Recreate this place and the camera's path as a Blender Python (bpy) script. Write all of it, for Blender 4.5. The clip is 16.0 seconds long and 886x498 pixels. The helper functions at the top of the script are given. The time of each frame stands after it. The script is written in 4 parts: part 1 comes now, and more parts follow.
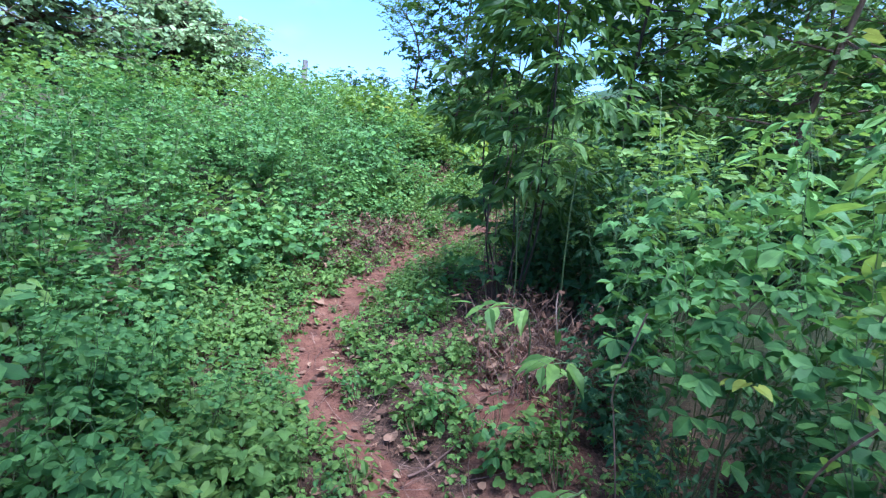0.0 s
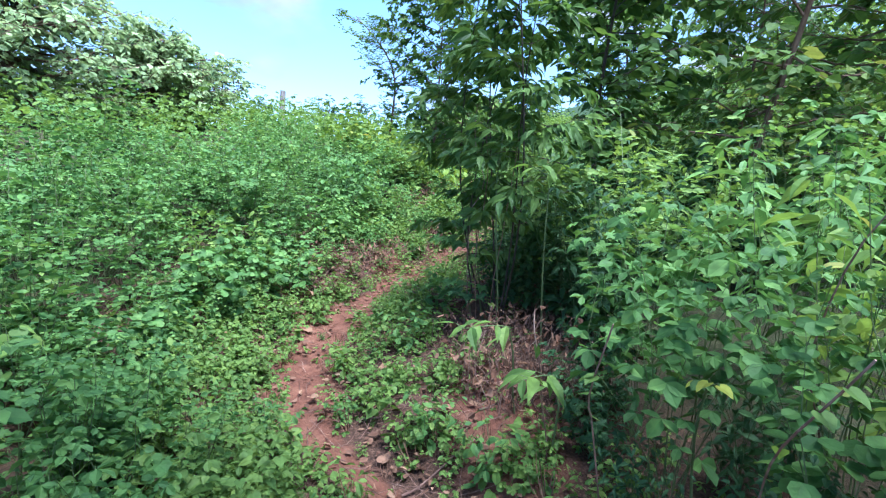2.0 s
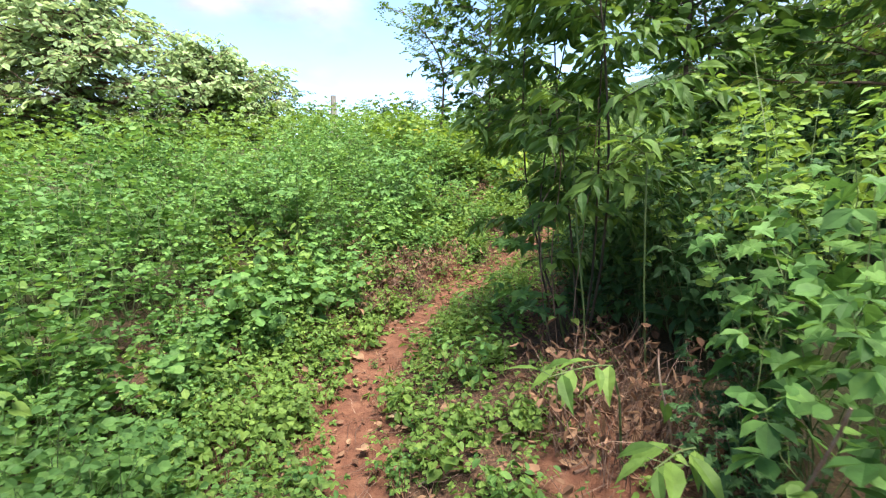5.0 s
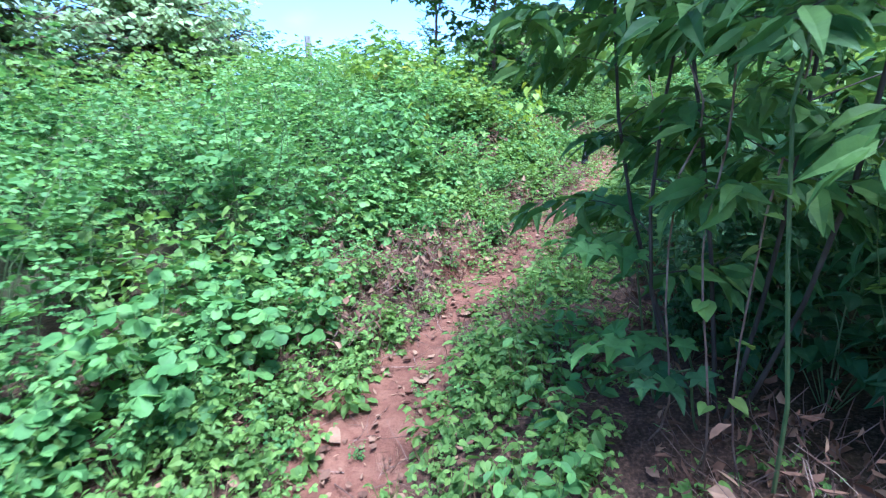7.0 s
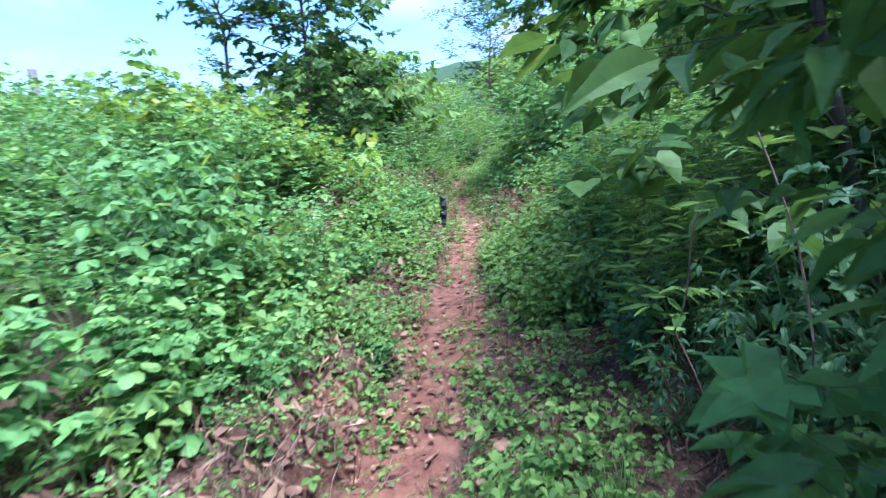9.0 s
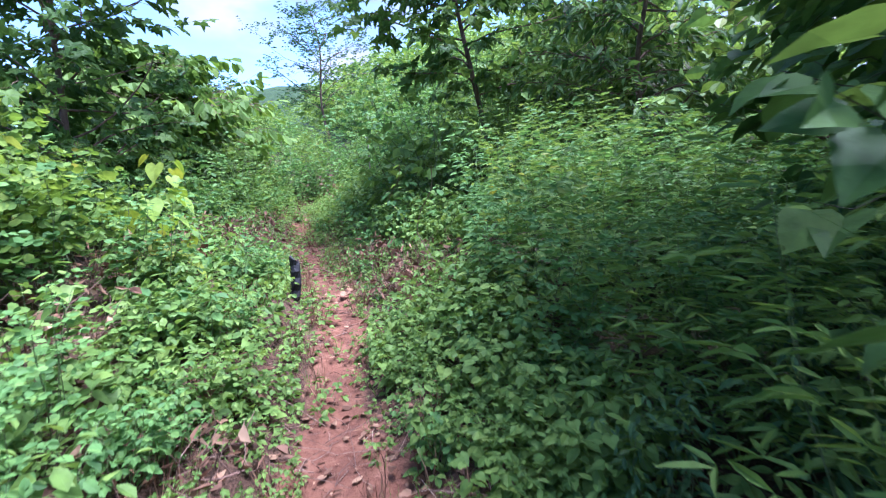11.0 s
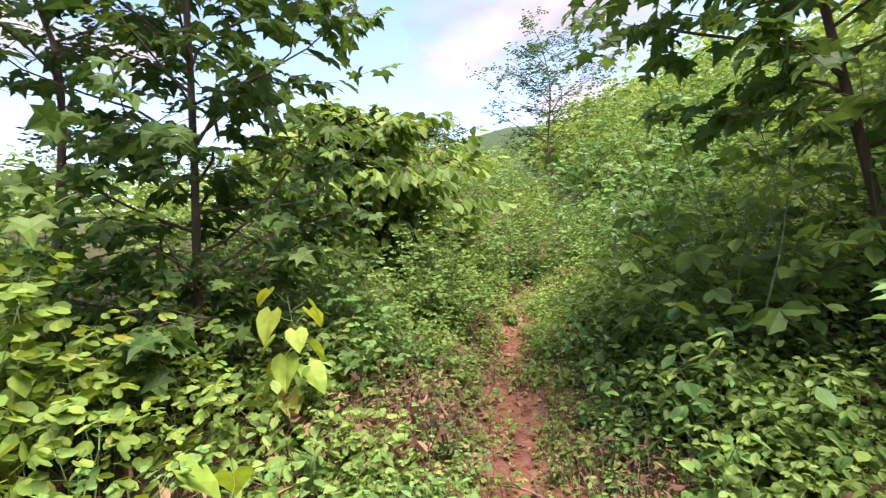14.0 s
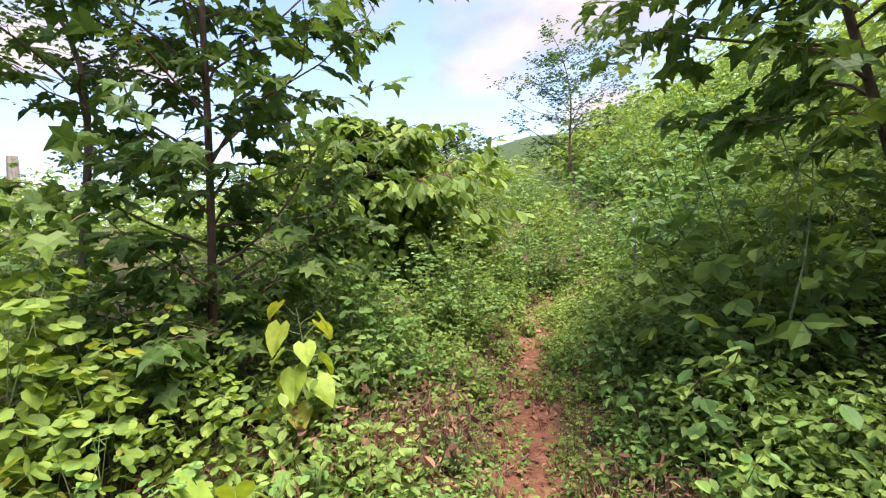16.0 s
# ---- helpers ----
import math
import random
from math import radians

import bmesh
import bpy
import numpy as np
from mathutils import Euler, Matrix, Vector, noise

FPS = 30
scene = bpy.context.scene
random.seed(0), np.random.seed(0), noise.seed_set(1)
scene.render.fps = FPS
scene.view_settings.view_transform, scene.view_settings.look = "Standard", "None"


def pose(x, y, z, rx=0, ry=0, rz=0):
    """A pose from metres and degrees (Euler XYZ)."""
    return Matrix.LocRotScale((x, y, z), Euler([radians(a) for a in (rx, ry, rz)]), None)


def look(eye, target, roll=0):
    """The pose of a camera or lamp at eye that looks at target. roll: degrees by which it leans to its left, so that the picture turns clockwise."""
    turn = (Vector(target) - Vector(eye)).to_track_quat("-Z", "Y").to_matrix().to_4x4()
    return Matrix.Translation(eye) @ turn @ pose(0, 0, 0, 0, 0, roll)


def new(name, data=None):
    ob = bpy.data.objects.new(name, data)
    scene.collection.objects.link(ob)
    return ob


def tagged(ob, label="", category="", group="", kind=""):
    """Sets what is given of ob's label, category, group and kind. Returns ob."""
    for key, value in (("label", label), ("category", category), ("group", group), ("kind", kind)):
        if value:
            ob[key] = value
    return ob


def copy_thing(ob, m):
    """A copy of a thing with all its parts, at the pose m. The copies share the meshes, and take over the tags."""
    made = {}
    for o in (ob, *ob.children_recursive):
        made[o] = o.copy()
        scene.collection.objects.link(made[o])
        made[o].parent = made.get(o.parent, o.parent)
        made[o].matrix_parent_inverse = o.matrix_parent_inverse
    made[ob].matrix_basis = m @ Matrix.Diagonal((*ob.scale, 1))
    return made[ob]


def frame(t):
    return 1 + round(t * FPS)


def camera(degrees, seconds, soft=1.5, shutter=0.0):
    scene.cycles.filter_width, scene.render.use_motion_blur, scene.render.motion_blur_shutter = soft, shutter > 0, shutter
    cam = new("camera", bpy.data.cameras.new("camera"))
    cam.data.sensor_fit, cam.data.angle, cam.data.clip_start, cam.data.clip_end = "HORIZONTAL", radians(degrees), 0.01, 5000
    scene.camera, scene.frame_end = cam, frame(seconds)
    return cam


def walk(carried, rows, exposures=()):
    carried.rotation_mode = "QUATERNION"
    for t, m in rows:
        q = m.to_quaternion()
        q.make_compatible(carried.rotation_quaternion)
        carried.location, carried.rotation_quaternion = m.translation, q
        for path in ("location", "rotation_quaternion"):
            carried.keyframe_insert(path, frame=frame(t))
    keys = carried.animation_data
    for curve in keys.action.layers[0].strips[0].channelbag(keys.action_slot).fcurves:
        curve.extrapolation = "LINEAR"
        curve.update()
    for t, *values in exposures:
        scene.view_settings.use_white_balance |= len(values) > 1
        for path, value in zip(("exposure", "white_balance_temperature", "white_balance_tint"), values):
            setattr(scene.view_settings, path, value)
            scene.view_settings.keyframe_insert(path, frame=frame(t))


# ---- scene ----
cam = camera(85.2, 16.0, soft=1.2, shutter=0.25)
PATH = [
    (0, (-0.124, -0.183, 1.405), (-0.043, 1.789, 1.081), 5.7),
    (0.5, (-0.086, -0.212, 1.412), (0.067, 1.763, 1.137), 4.3),
    (1, (-0.051, -0.245, 1.413), (0.118, 1.729, 1.143), 3.2),
    (1.5, (-0.112, -0.279, 1.424), (0.026, 1.701, 1.177), 2.9),
    (2, (-0.106, -0.292, 1.443), (0.028, 1.689, 1.204), 2.8),
    (2.5, (-0.091, -0.3, 1.458), (0.044, 1.687, 1.278), 1.1),
    (3, (-0.058, -0.276, 1.485), (0.125, 1.712, 1.372), -1.4),
    (3.5, (-0.082, -0.272, 1.486), (0.084, 1.718, 1.373), -2.1),
    (4, (-0.095, -0.206, 1.453), (-0.044, 1.79, 1.336), -2.4),
    (4.5, (-0.09, 0.051, 1.432), (-0.151, 2.042, 1.251), -1.5),
    (4.7, (-0.085, 0.163, 1.443), (-0.193, 2.148, 1.224), -1.5),
    (6.8, (-0.305, 1.609, 1.467), (-0.442, 3.559, 1.043), -2.7),
    (7, (-0.312, 1.761, 1.482), (-0.399, 3.706, 1.023), -3.3),
    (7.5, (-0.359, 2.101, 1.464), (-0.288, 4.034, 0.954), -3.3),
    (8, (-0.475, 2.487, 1.53), (-0.231, 4.424, 1.096), -2.8),
    (8.5, (-0.538, 2.951, 1.553), (-0.128, 4.881, 1.226), -4.1),
    (9, (-0.551, 3.347, 1.612), (0.152, 5.19, 1.28), -5.2),
    (9.5, (-0.588, 3.808, 1.703), (0.559, 5.421, 1.416), -1.1),
    (9.7, (-0.553, 3.925, 1.703), (0.662, 5.486, 1.41), -1.1),
    (11.8, (0.274, 5.394, 1.982), (1.588, 6.878, 1.714), -5.4),
    (12, (0.406, 5.535, 2.076), (1.717, 7.021, 1.806), -5.5),
    (12.5, (0.56, 5.969, 2.124), (1.787, 7.535, 1.922), -4.1),
    (13, (0.639, 6.345, 2.274), (1.673, 8.051, 2.134), -3.5),
    (13.5, (0.808, 6.561, 2.315), (1.553, 8.414, 2.208), -3.8),
    (14, (0.861, 6.664, 2.368), (1.415, 8.584, 2.294), -4.0),
    (14.5, (0.848, 6.649, 2.376), (1.28, 8.601, 2.328), -3.6),
    (15, (0.88, 6.659, 2.371), (1.318, 8.61, 2.322), -3.4),
    (15.5, (0.895, 6.672, 2.37), (1.342, 8.621, 2.32), -3.3),
    (16, (0.938, 6.657, 2.375), (1.4, 8.603, 2.348), -4.5),
]
# white balance: the clip's camera starts cool and warms where it sees more sky
EXPOSURES = [(0.0, 1.95, 4550, 18), (2.0, 2.05, 4900, 16), (3.0, 2.1, 5800, 9), (4.0, 2.1, 6600, 10), (4.7, 2.1, 6500, 10), (6.8, 2.4, 4450, 15), (8.0, 2.35, 4500, 16), (9.7, 2.25, 4700, 22),
             (11.8, 2.2, 4950, 33), (13.0, 2.1, 5500, 37), (14.0, 2.1, 6500, 27), (16.0, 2.05, 6600, 24)]
walk(cam, [(t, look(eye, target, roll)) for t, eye, target, roll in PATH], EXPOSURES)

# ---- daylight: bright broken cloud, a high soft sun from behind on the right ----
SUN_ELEVATION, SUN_AZIMUTH = 72.0, 142.0  # degrees; azimuth clockwise from +y


def build_sky():
    w = bpy.data.worlds.new("sky")
    scene.world = w
    w.use_nodes = True
    ns, ln = w.node_tree.nodes, w.node_tree.links
    ns.clear()
    out = ns.new("ShaderNodeOutputWorld")
    sky = ns.new("ShaderNodeTexSky")
    sky.sky_type = "NISHITA"
    sky.sun_disc = False
    sky.sun_elevation, sky.sun_rotation = radians(SUN_ELEVATION), radians(SUN_AZIMUTH)
    sky.air_density, sky.dust_density, sky.ozone_density = 1.0, 0.4, 2.0
    tc = ns.new("ShaderNodeTexCoord")
    mp = ns.new("ShaderNodeMapping")
    mp.inputs["Scale"].default_value = (1.0, 1.0, 1.9)
    mp.inputs["Location"].default_value = (0.35, 0.1, 0.0)
    ln.new(tc.outputs["Generated"], mp.inputs[0])
    n = ns.new("ShaderNodeTexNoise")
    n.inputs["Scale"].default_value = 2.6
    n.inputs["Detail"].default_value = 9
    n.inputs["Roughness"].default_value = 0.52
    ln.new(mp.outputs[0], n.inputs["Vector"])
    cover = ns.new("ShaderNodeMapRange")
    cover.inputs[1].default_value, cover.inputs[2].default_value = 0.50, 0.63
    ln.new(n.outputs[0], cover.inputs[0])
    n2 = ns.new("ShaderNodeTexNoise")
    n2.inputs["Scale"].default_value = 5
    n2.inputs["Detail"].default_value = 7
    ln.new(mp.outputs[0], n2.inputs["Vector"])
    cr = ns.new("ShaderNodeValToRGB")
    cr.color_ramp.elements[0].position, cr.color_ramp.elements[0].color = 0.36, (1.2, 1.35, 1.65, 1)
    cr.color_ramp.elements[1].position, cr.color_ramp.elements[1].color = 0.62, (2.45, 2.43, 2.4, 1)
    ln.new(n2.outputs[0], cr.inputs[0])
    mix = ns.new("ShaderNodeMix")
    mix.data_type = "RGBA"
    ln.new(cover.outputs[0], mix.inputs[0])
    ln.new(sky.outputs[0], mix.inputs[6])
    ln.new(cr.outputs[0], mix.inputs[7])
    bg = ns.new("ShaderNodeBackground")
    bg.inputs["Strength"].default_value = 0.1
    ln.new(mix.outputs[2], bg.inputs[0])
    ln.new(bg.outputs[0], out.inputs[0])


build_sky()
sun = new("sun", bpy.data.lights.new("sun", "SUN"))
sun.data.energy, sun.data.angle, sun.data.color = 5.0, radians(36), (1.0, 0.95, 0.87)
az, el = radians(SUN_AZIMUTH), radians(SUN_ELEVATION)
sun.matrix_world = look((math.sin(az) * math.cos(el) * 40, math.cos(az) * math.cos(el) * 40, math.sin(el) * 40), (0, 0, 0))

# ---- exposure, world and sun are set above; materials ----


def nodes_of(mat):
    mat.use_nodes = True
    nt = mat.node_tree
    nt.nodes.clear()
    return nt, nt.nodes, nt.links


def ramp(ns, stops):
    r = ns.new("ShaderNodeValToRGB")
    cr = r.color_ramp
    while len(cr.elements) < len(stops):
        cr.elements.new(0.5)
    for e, (p, c) in zip(cr.elements, stops):
        e.position, e.color = p, (*c, 1)
    return r


def leaf_material(name, stops, rough=0.5, through_light=0.3, vein=90.0):
    """Leaf tissue: hue by leaf, blotches, fine relief, light shining through."""
    mat = bpy.data.materials.new(name)
    nt, ns, ln = nodes_of(mat)
    out = ns.new("ShaderNodeOutputMaterial")
    geo = ns.new("ShaderNodeNewGeometry")
    info = ns.new("ShaderNodeObjectInfo")
    add = ns.new("ShaderNodeMath")
    add.operation = "MULTIPLY_ADD"
    ln.new(info.outputs["Random"], add.inputs[0])
    add.inputs[1].default_value = 0.29
    mul = ns.new("ShaderNodeMath")
    mul.operation = "MULTIPLY"
    mul.inputs[1].default_value = 0.70
    ln.new(geo.outputs["Random Per Island"], mul.inputs[0])
    ln.new(mul.outputs[0], add.inputs[2])
    r = ramp(ns, stops)
    ln.new(add.outputs[0], r.inputs[0])
    tc = ns.new("ShaderNodeTexCoord")
    n1 = ns.new("ShaderNodeTexNoise")
    n1.inputs["Scale"].default_value = 26
    n1.inputs["Detail"].default_value = 4
    ln.new(tc.outputs["Object"], n1.inputs["Vector"])
    mr = ns.new("ShaderNodeMapRange")
    mr.inputs[1].default_value, mr.inputs[2].default_value = 0.3, 0.7
    mr.inputs[3].default_value, mr.inputs[4].default_value = 0.78, 1.2
    ln.new(n1.outputs[0], mr.inputs[0])
    mix = ns.new("ShaderNodeMix")
    mix.data_type, mix.blend_type = "RGBA", "MULTIPLY"
    mix.inputs[0].default_value = 1
    ln.new(r.outputs[0], mix.inputs[6])
    comb = ns.new("ShaderNodeCombineColor")
    for i in range(3):
        ln.new(mr.outputs[0], comb.inputs[i])
    ln.new(comb.outputs[0], mix.inputs[7])
    n2 = ns.new("ShaderNodeTexNoise")
    n2.inputs["Scale"].default_value = vein
    n2.inputs["Detail"].default_value = 3
    ln.new(tc.outputs["Object"], n2.inputs["Vector"])
    bump = ns.new("ShaderNodeBump")
    bump.inputs["Strength"].default_value = 0.35
    bump.inputs["Distance"].default_value = 0.004
    ln.new(n2.outputs[0], bump.inputs["Height"])
    b = ns.new("ShaderNodeBsdfPrincipled")
    b.inputs["Roughness"].default_value = rough
    b.inputs["Specular IOR Level"].default_value = 0.15
    ln.new(mix.outputs[2], b.inputs["Base Color"])
    ln.new(bump.outputs[0], b.inputs["Normal"])
    tr = ns.new("ShaderNodeBsdfTranslucent")
    hs = ns.new("ShaderNodeHueSaturation")
    hs.inputs["Hue"].default_value = 0.485
    hs.inputs["Saturation"].default_value = 1.1
    hs.inputs["Value"].default_value = 1.5
    ln.new(mix.outputs[2], hs.inputs["Color"])
    ln.new(hs.outputs[0], tr.inputs["Color"])
    ms = ns.new("ShaderNodeMixShader")
    ms.inputs[0].default_value = through_light
    ln.new(b.outputs[0], ms.inputs[1])
    ln.new(tr.outputs[0], ms.inputs[2])
    ln.new(ms.outputs[0], out.inputs[0])
    return mat


def rough_material(name, stops, scale=8.0, fine=60.0, rough=0.85, relief=0.01, stretch=(1, 1, 1)):
    mat = bpy.data.materials.new(name)
    nt, ns, ln = nodes_of(mat)
    out = ns.new("ShaderNodeOutputMaterial")
    tc = ns.new("ShaderNodeTexCoord")
    mp = ns.new("ShaderNodeMapping")
    mp.inputs["Scale"].default_value = stretch
    ln.new(tc.outputs["Object"], mp.inputs[0])
    n1 = ns.new("ShaderNodeTexNoise")
    n1.inputs["Scale"].default_value = scale
    n1.inputs["Detail"].default_value = 8
    n1.inputs["Roughness"].default_value = 0.65
    ln.new(mp.outputs[0], n1.inputs["Vector"])
    n2 = ns.new("ShaderNodeTexNoise")
    n2.inputs["Scale"].default_value = fine
    n2.inputs["Detail"].default_value = 4
    ln.new(mp.outputs[0], n2.inputs["Vector"])
    r = ramp(ns, stops)
    geo = ns.new("ShaderNodeNewGeometry")
    ma = ns.new("ShaderNodeMath")
    ma.operation = "MULTIPLY_ADD"
    ma.inputs[1].default_value = 0.3
    ln.new(geo.outputs["Random Per Island"], ma.inputs[0])
    ms = ns.new("ShaderNodeMath")
    ms.operation = "MULTIPLY_ADD"
    ms.inputs[1].default_value, ms.inputs[2].default_value = 1.3, -0.3
    ln.new(n1.outputs[0], ms.inputs[0])
    ln.new(ms.outputs[0], ma.inputs[2])
    ln.new(ma.outputs[0], r.inputs[0])
    bump = ns.new("ShaderNodeBump")
    bump.inputs["Distance"].default_value = relief
    bump.inputs["Strength"].default_value = 0.7
    ln.new(n2.outputs[0], bump.inputs["Height"])
    b = ns.new("ShaderNodeBsdfPrincipled")
    b.inputs["Roughness"].default_value = rough
    b.inputs["Specular IOR Level"].default_value = 0.25
    ln.new(r.outputs[0], b.inputs["Base Color"])
    ln.new(bump.outputs[0], b.inputs["Normal"])
    ln.new(b.outputs[0], out.inputs[0])
    return mat


def ground_material():
    """Red laterite on the trodden strip, litter and humus beside it, greenery far off, by the attribute 'bare'."""
    mat = bpy.data.materials.new("laterite_ground")
    nt, ns, ln = nodes_of(mat)
    out = ns.new("ShaderNodeOutputMaterial")
    tc = ns.new("ShaderNodeTexCoord")
    at = ns.new("ShaderNodeAttribute")
    at.attribute_name = "bare"
    far = ns.new("ShaderNodeAttribute")
    far.attribute_name = "overgrown"

    def nz(scale, detail=6):
        n = ns.new("ShaderNodeTexNoise")
        n.inputs["Scale"].default_value = scale
        n.inputs["Detail"].default_value = detail
        n.inputs["Roughness"].default_value = 0.65
        ln.new(tc.outputs["Object"], n.inputs["Vector"])
        return n

    big, mid, small = nz(1.7), nz(9), nz(70, 4)
    soil = ramp(ns, [(0.25, (0.062, 0.026, 0.015)), (0.5, (0.128, 0.053, 0.029)), (0.75, (0.20, 0.098, 0.057))])
    ln.new(mid.outputs[0], soil.inputs[0])
    litter = ramp(ns, [(0.3, (0.022, 0.014, 0.009)), (0.5, (0.062, 0.033, 0.019)), (0.7, (0.14, 0.08, 0.047))])
    ln.new(small.outputs[0], litter.inputs[0])
    green = ramp(ns, [(0.3, (0.012, 0.026, 0.008)), (0.7, (0.035, 0.062, 0.017))])
    ln.new(big.outputs[0], green.inputs[0])
    m1 = ns.new("ShaderNodeMath")
    m1.operation = "MULTIPLY_ADD"
    m1.inputs[1].default_value = 0.9
    ln.new(mid.outputs[0], m1.inputs[0])
    s1 = ns.new("ShaderNodeMath")
    s1.operation = "SUBTRACT"
    ln.new(at.outputs["Fac"], s1.inputs[0])
    s1.inputs[1].default_value = 0.45
    ln.new(s1.outputs[0], m1.inputs[2])
    cl = ns.new("ShaderNodeMapRange")
    cl.inputs[1].default_value, cl.inputs[2].default_value = 0.2, 0.6
    ln.new(m1.outputs[0], cl.inputs[0])
    x1 = ns.new("ShaderNodeMix")
    x1.data_type = "RGBA"
    ln.new(cl.outputs[0], x1.inputs[0])
    ln.new(litter.outputs[0], x1.inputs[6])
    ln.new(soil.outputs[0], x1.inputs[7])
    x2 = ns.new("ShaderNodeMix")
    x2.data_type = "RGBA"
    ln.new(far.outputs["Fac"], x2.inputs[0])
    ln.new(x1.outputs[2], x2.inputs[6])
    ln.new(green.outputs[0], x2.inputs[7])
    bump = ns.new("ShaderNodeBump")
    bump.inputs["Distance"].default_value = 0.012
    bump.inputs["Strength"].default_value = 0.8
    ln.new(small.outputs[0], bump.inputs["Height"])
    bump2 = ns.new("ShaderNodeBump")
    bump2.inputs["Distance"].default_value = 0.04
    bump2.inputs["Strength"].default_value = 0.6
    ln.new(mid.outputs[0], bump2.inputs["Height"])
    ln.new(bump.outputs[0], bump2.inputs["Normal"])
    b = ns.new("ShaderNodeBsdfPrincipled")
    b.inputs["Roughness"].default_value = 0.92
    b.inputs["Specular IOR Level"].default_value = 0.2
    ln.new(x2.outputs[2], b.inputs["Base Color"])
    ln.new(bump2.outputs[0], b.inputs["Normal"])
    ln.new(b.outputs[0], out.inputs[0])
    return mat


M_FIELD = leaf_material("weed_leaf", [(0.0, (0.047, 0.104, 0.026)), (0.45, (0.084, 0.168, 0.040)), (0.8, (0.125, 0.222, 0.051)), (0.97, (0.168, 0.258, 0.057)), (1.0, (0.266, 0.244, 0.055))], rough=0.58, through_light=0.30)
M_BRIGHT = leaf_material("bright_leaf", [(0.0, (0.067, 0.122, 0.025)), (0.5, (0.118, 0.192, 0.038)), (0.9, (0.176, 0.252, 0.052)), (1.0, (0.298, 0.266, 0.059))], rough=0.55, through_light=0.34)
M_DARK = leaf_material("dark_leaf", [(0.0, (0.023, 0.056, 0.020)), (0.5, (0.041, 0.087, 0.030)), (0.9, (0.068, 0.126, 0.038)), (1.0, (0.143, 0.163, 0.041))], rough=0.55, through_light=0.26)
M_TREE = leaf_material("tree_leaf", [(0.0, (0.037, 0.078, 0.018)), (0.5, (0.070, 0.127, 0.028)), (0.88, (0.118, 0.181, 0.036)), (0.985, (0.170, 0.185, 0.041)), (1.0, (0.178, 0.089, 0.030))], rough=0.52, through_light=0.32)
M_VINE = leaf_material("vine_leaf", [(0.0, (0.14, 0.20, 0.085)), (0.5, (0.22, 0.30, 0.125)), (0.85, (0.31, 0.38, 0.17)), (1.0, (0.36, 0.30, 0.17))], rough=0.6, through_light=0.34)
M_LUSH = leaf_material("lush_leaf", [(0.0, (0.062, 0.115, 0.02)), (0.5, (0.11, 0.18, 0.03)), (0.9, (0.172, 0.24, 0.042)), (1.0, (0.27, 0.25, 0.05))], rough=0.6, through_light=0.36)
M_YELLOW = leaf_material("yellowing_leaf", [(0.0, (0.13, 0.22, 0.032)), (0.5, (0.20, 0.28, 0.038)), (1.0, (0.32, 0.30, 0.045))], through_light=0.4)
M_GRASS = leaf_material("grass_blade", [(0.0, (0.09, 0.17, 0.035)), (0.6, (0.16, 0.25, 0.055)), (1.0, (0.30, 0.28, 0.10))], through_light=0.3)
M_DRY = leaf_material("dry_leaf", [(0.0, (0.07, 0.035, 0.02)), (0.4, (0.15, 0.078, 0.045)), (0.8, (0.27, 0.16, 0.09)), (1.0, (0.42, 0.32, 0.20))], rough=0.8, through_light=0.1)
M_STEM = rough_material("green_stem", [(0.2, (0.05, 0.085, 0.025)), (0.8, (0.12, 0.14, 0.05))], scale=20, fine=120, rough=0.6, relief=0.002)
M_BARK = rough_material("brown_bark", [(0.2, (0.045, 0.028, 0.018)), (0.5, (0.10, 0.06, 0.038)), (0.8, (0.19, 0.125, 0.085))], scale=14, fine=70, relief=0.008, stretch=(1, 1, 0.3))
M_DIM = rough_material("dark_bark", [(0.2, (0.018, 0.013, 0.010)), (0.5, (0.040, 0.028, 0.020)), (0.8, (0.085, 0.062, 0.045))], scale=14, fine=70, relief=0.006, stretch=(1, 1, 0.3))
M_TWIG = rough_material("dry_twig", [(0.2, (0.07, 0.038, 0.026)), (0.55, (0.15, 0.085, 0.058)), (0.9, (0.32, 0.23, 0.165))], scale=12, fine=90, relief=0.003)
M_CHAR = rough_material("charred_wood", [(0.3, (0.006, 0.006, 0.007)), (0.7, (0.022, 0.021, 0.022)), (0.95, (0.07, 0.065, 0.06))], scale=30, fine=110, rough=0.7, relief=0.012, stretch=(1, 1, 0.35))
M_PALE = rough_material("weathered_wood", [(0.2, (0.12, 0.10, 0.085)), (0.8, (0.33, 0.29, 0.25))], scale=18, fine=80, relief=0.005, stretch=(1, 1, 0.3))
M_CLOTH = rough_material("faded_cloth", [(0.2, (0.20, 0.25, 0.28)), (0.8, (0.40, 0.45, 0.47))], scale=25, fine=200, rough=0.9, relief=0.002)

# ---- terrain ----
TRAIL = [(-0.35, -3.0), (-0.1, -1.0), (0.02, 0.6), (-0.08, 1.6), (-0.39, 1.98), (-0.69, 2.34), (-0.80, 2.9), (-0.80, 3.4), (-0.66, 4.05), (-0.48, 4.4), (-0.16, 5.05), (0.1, 5.42), (0.35, 5.82),
         (0.6, 6.42), (0.86, 6.86), (1.3, 7.5), (1.6, 8.05), (1.87, 8.95), (2.1, 9.65), (2.42, 10.4), (3.2, 11.55), (3.7, 12.4), (4.3, 13.6), (5.4, 15.6), (6.8, 18.0), (12.0, 31.0)]
TX, TY = np.array([p[0] for p in TRAIL]), np.array([p[1] for p in TRAIL])
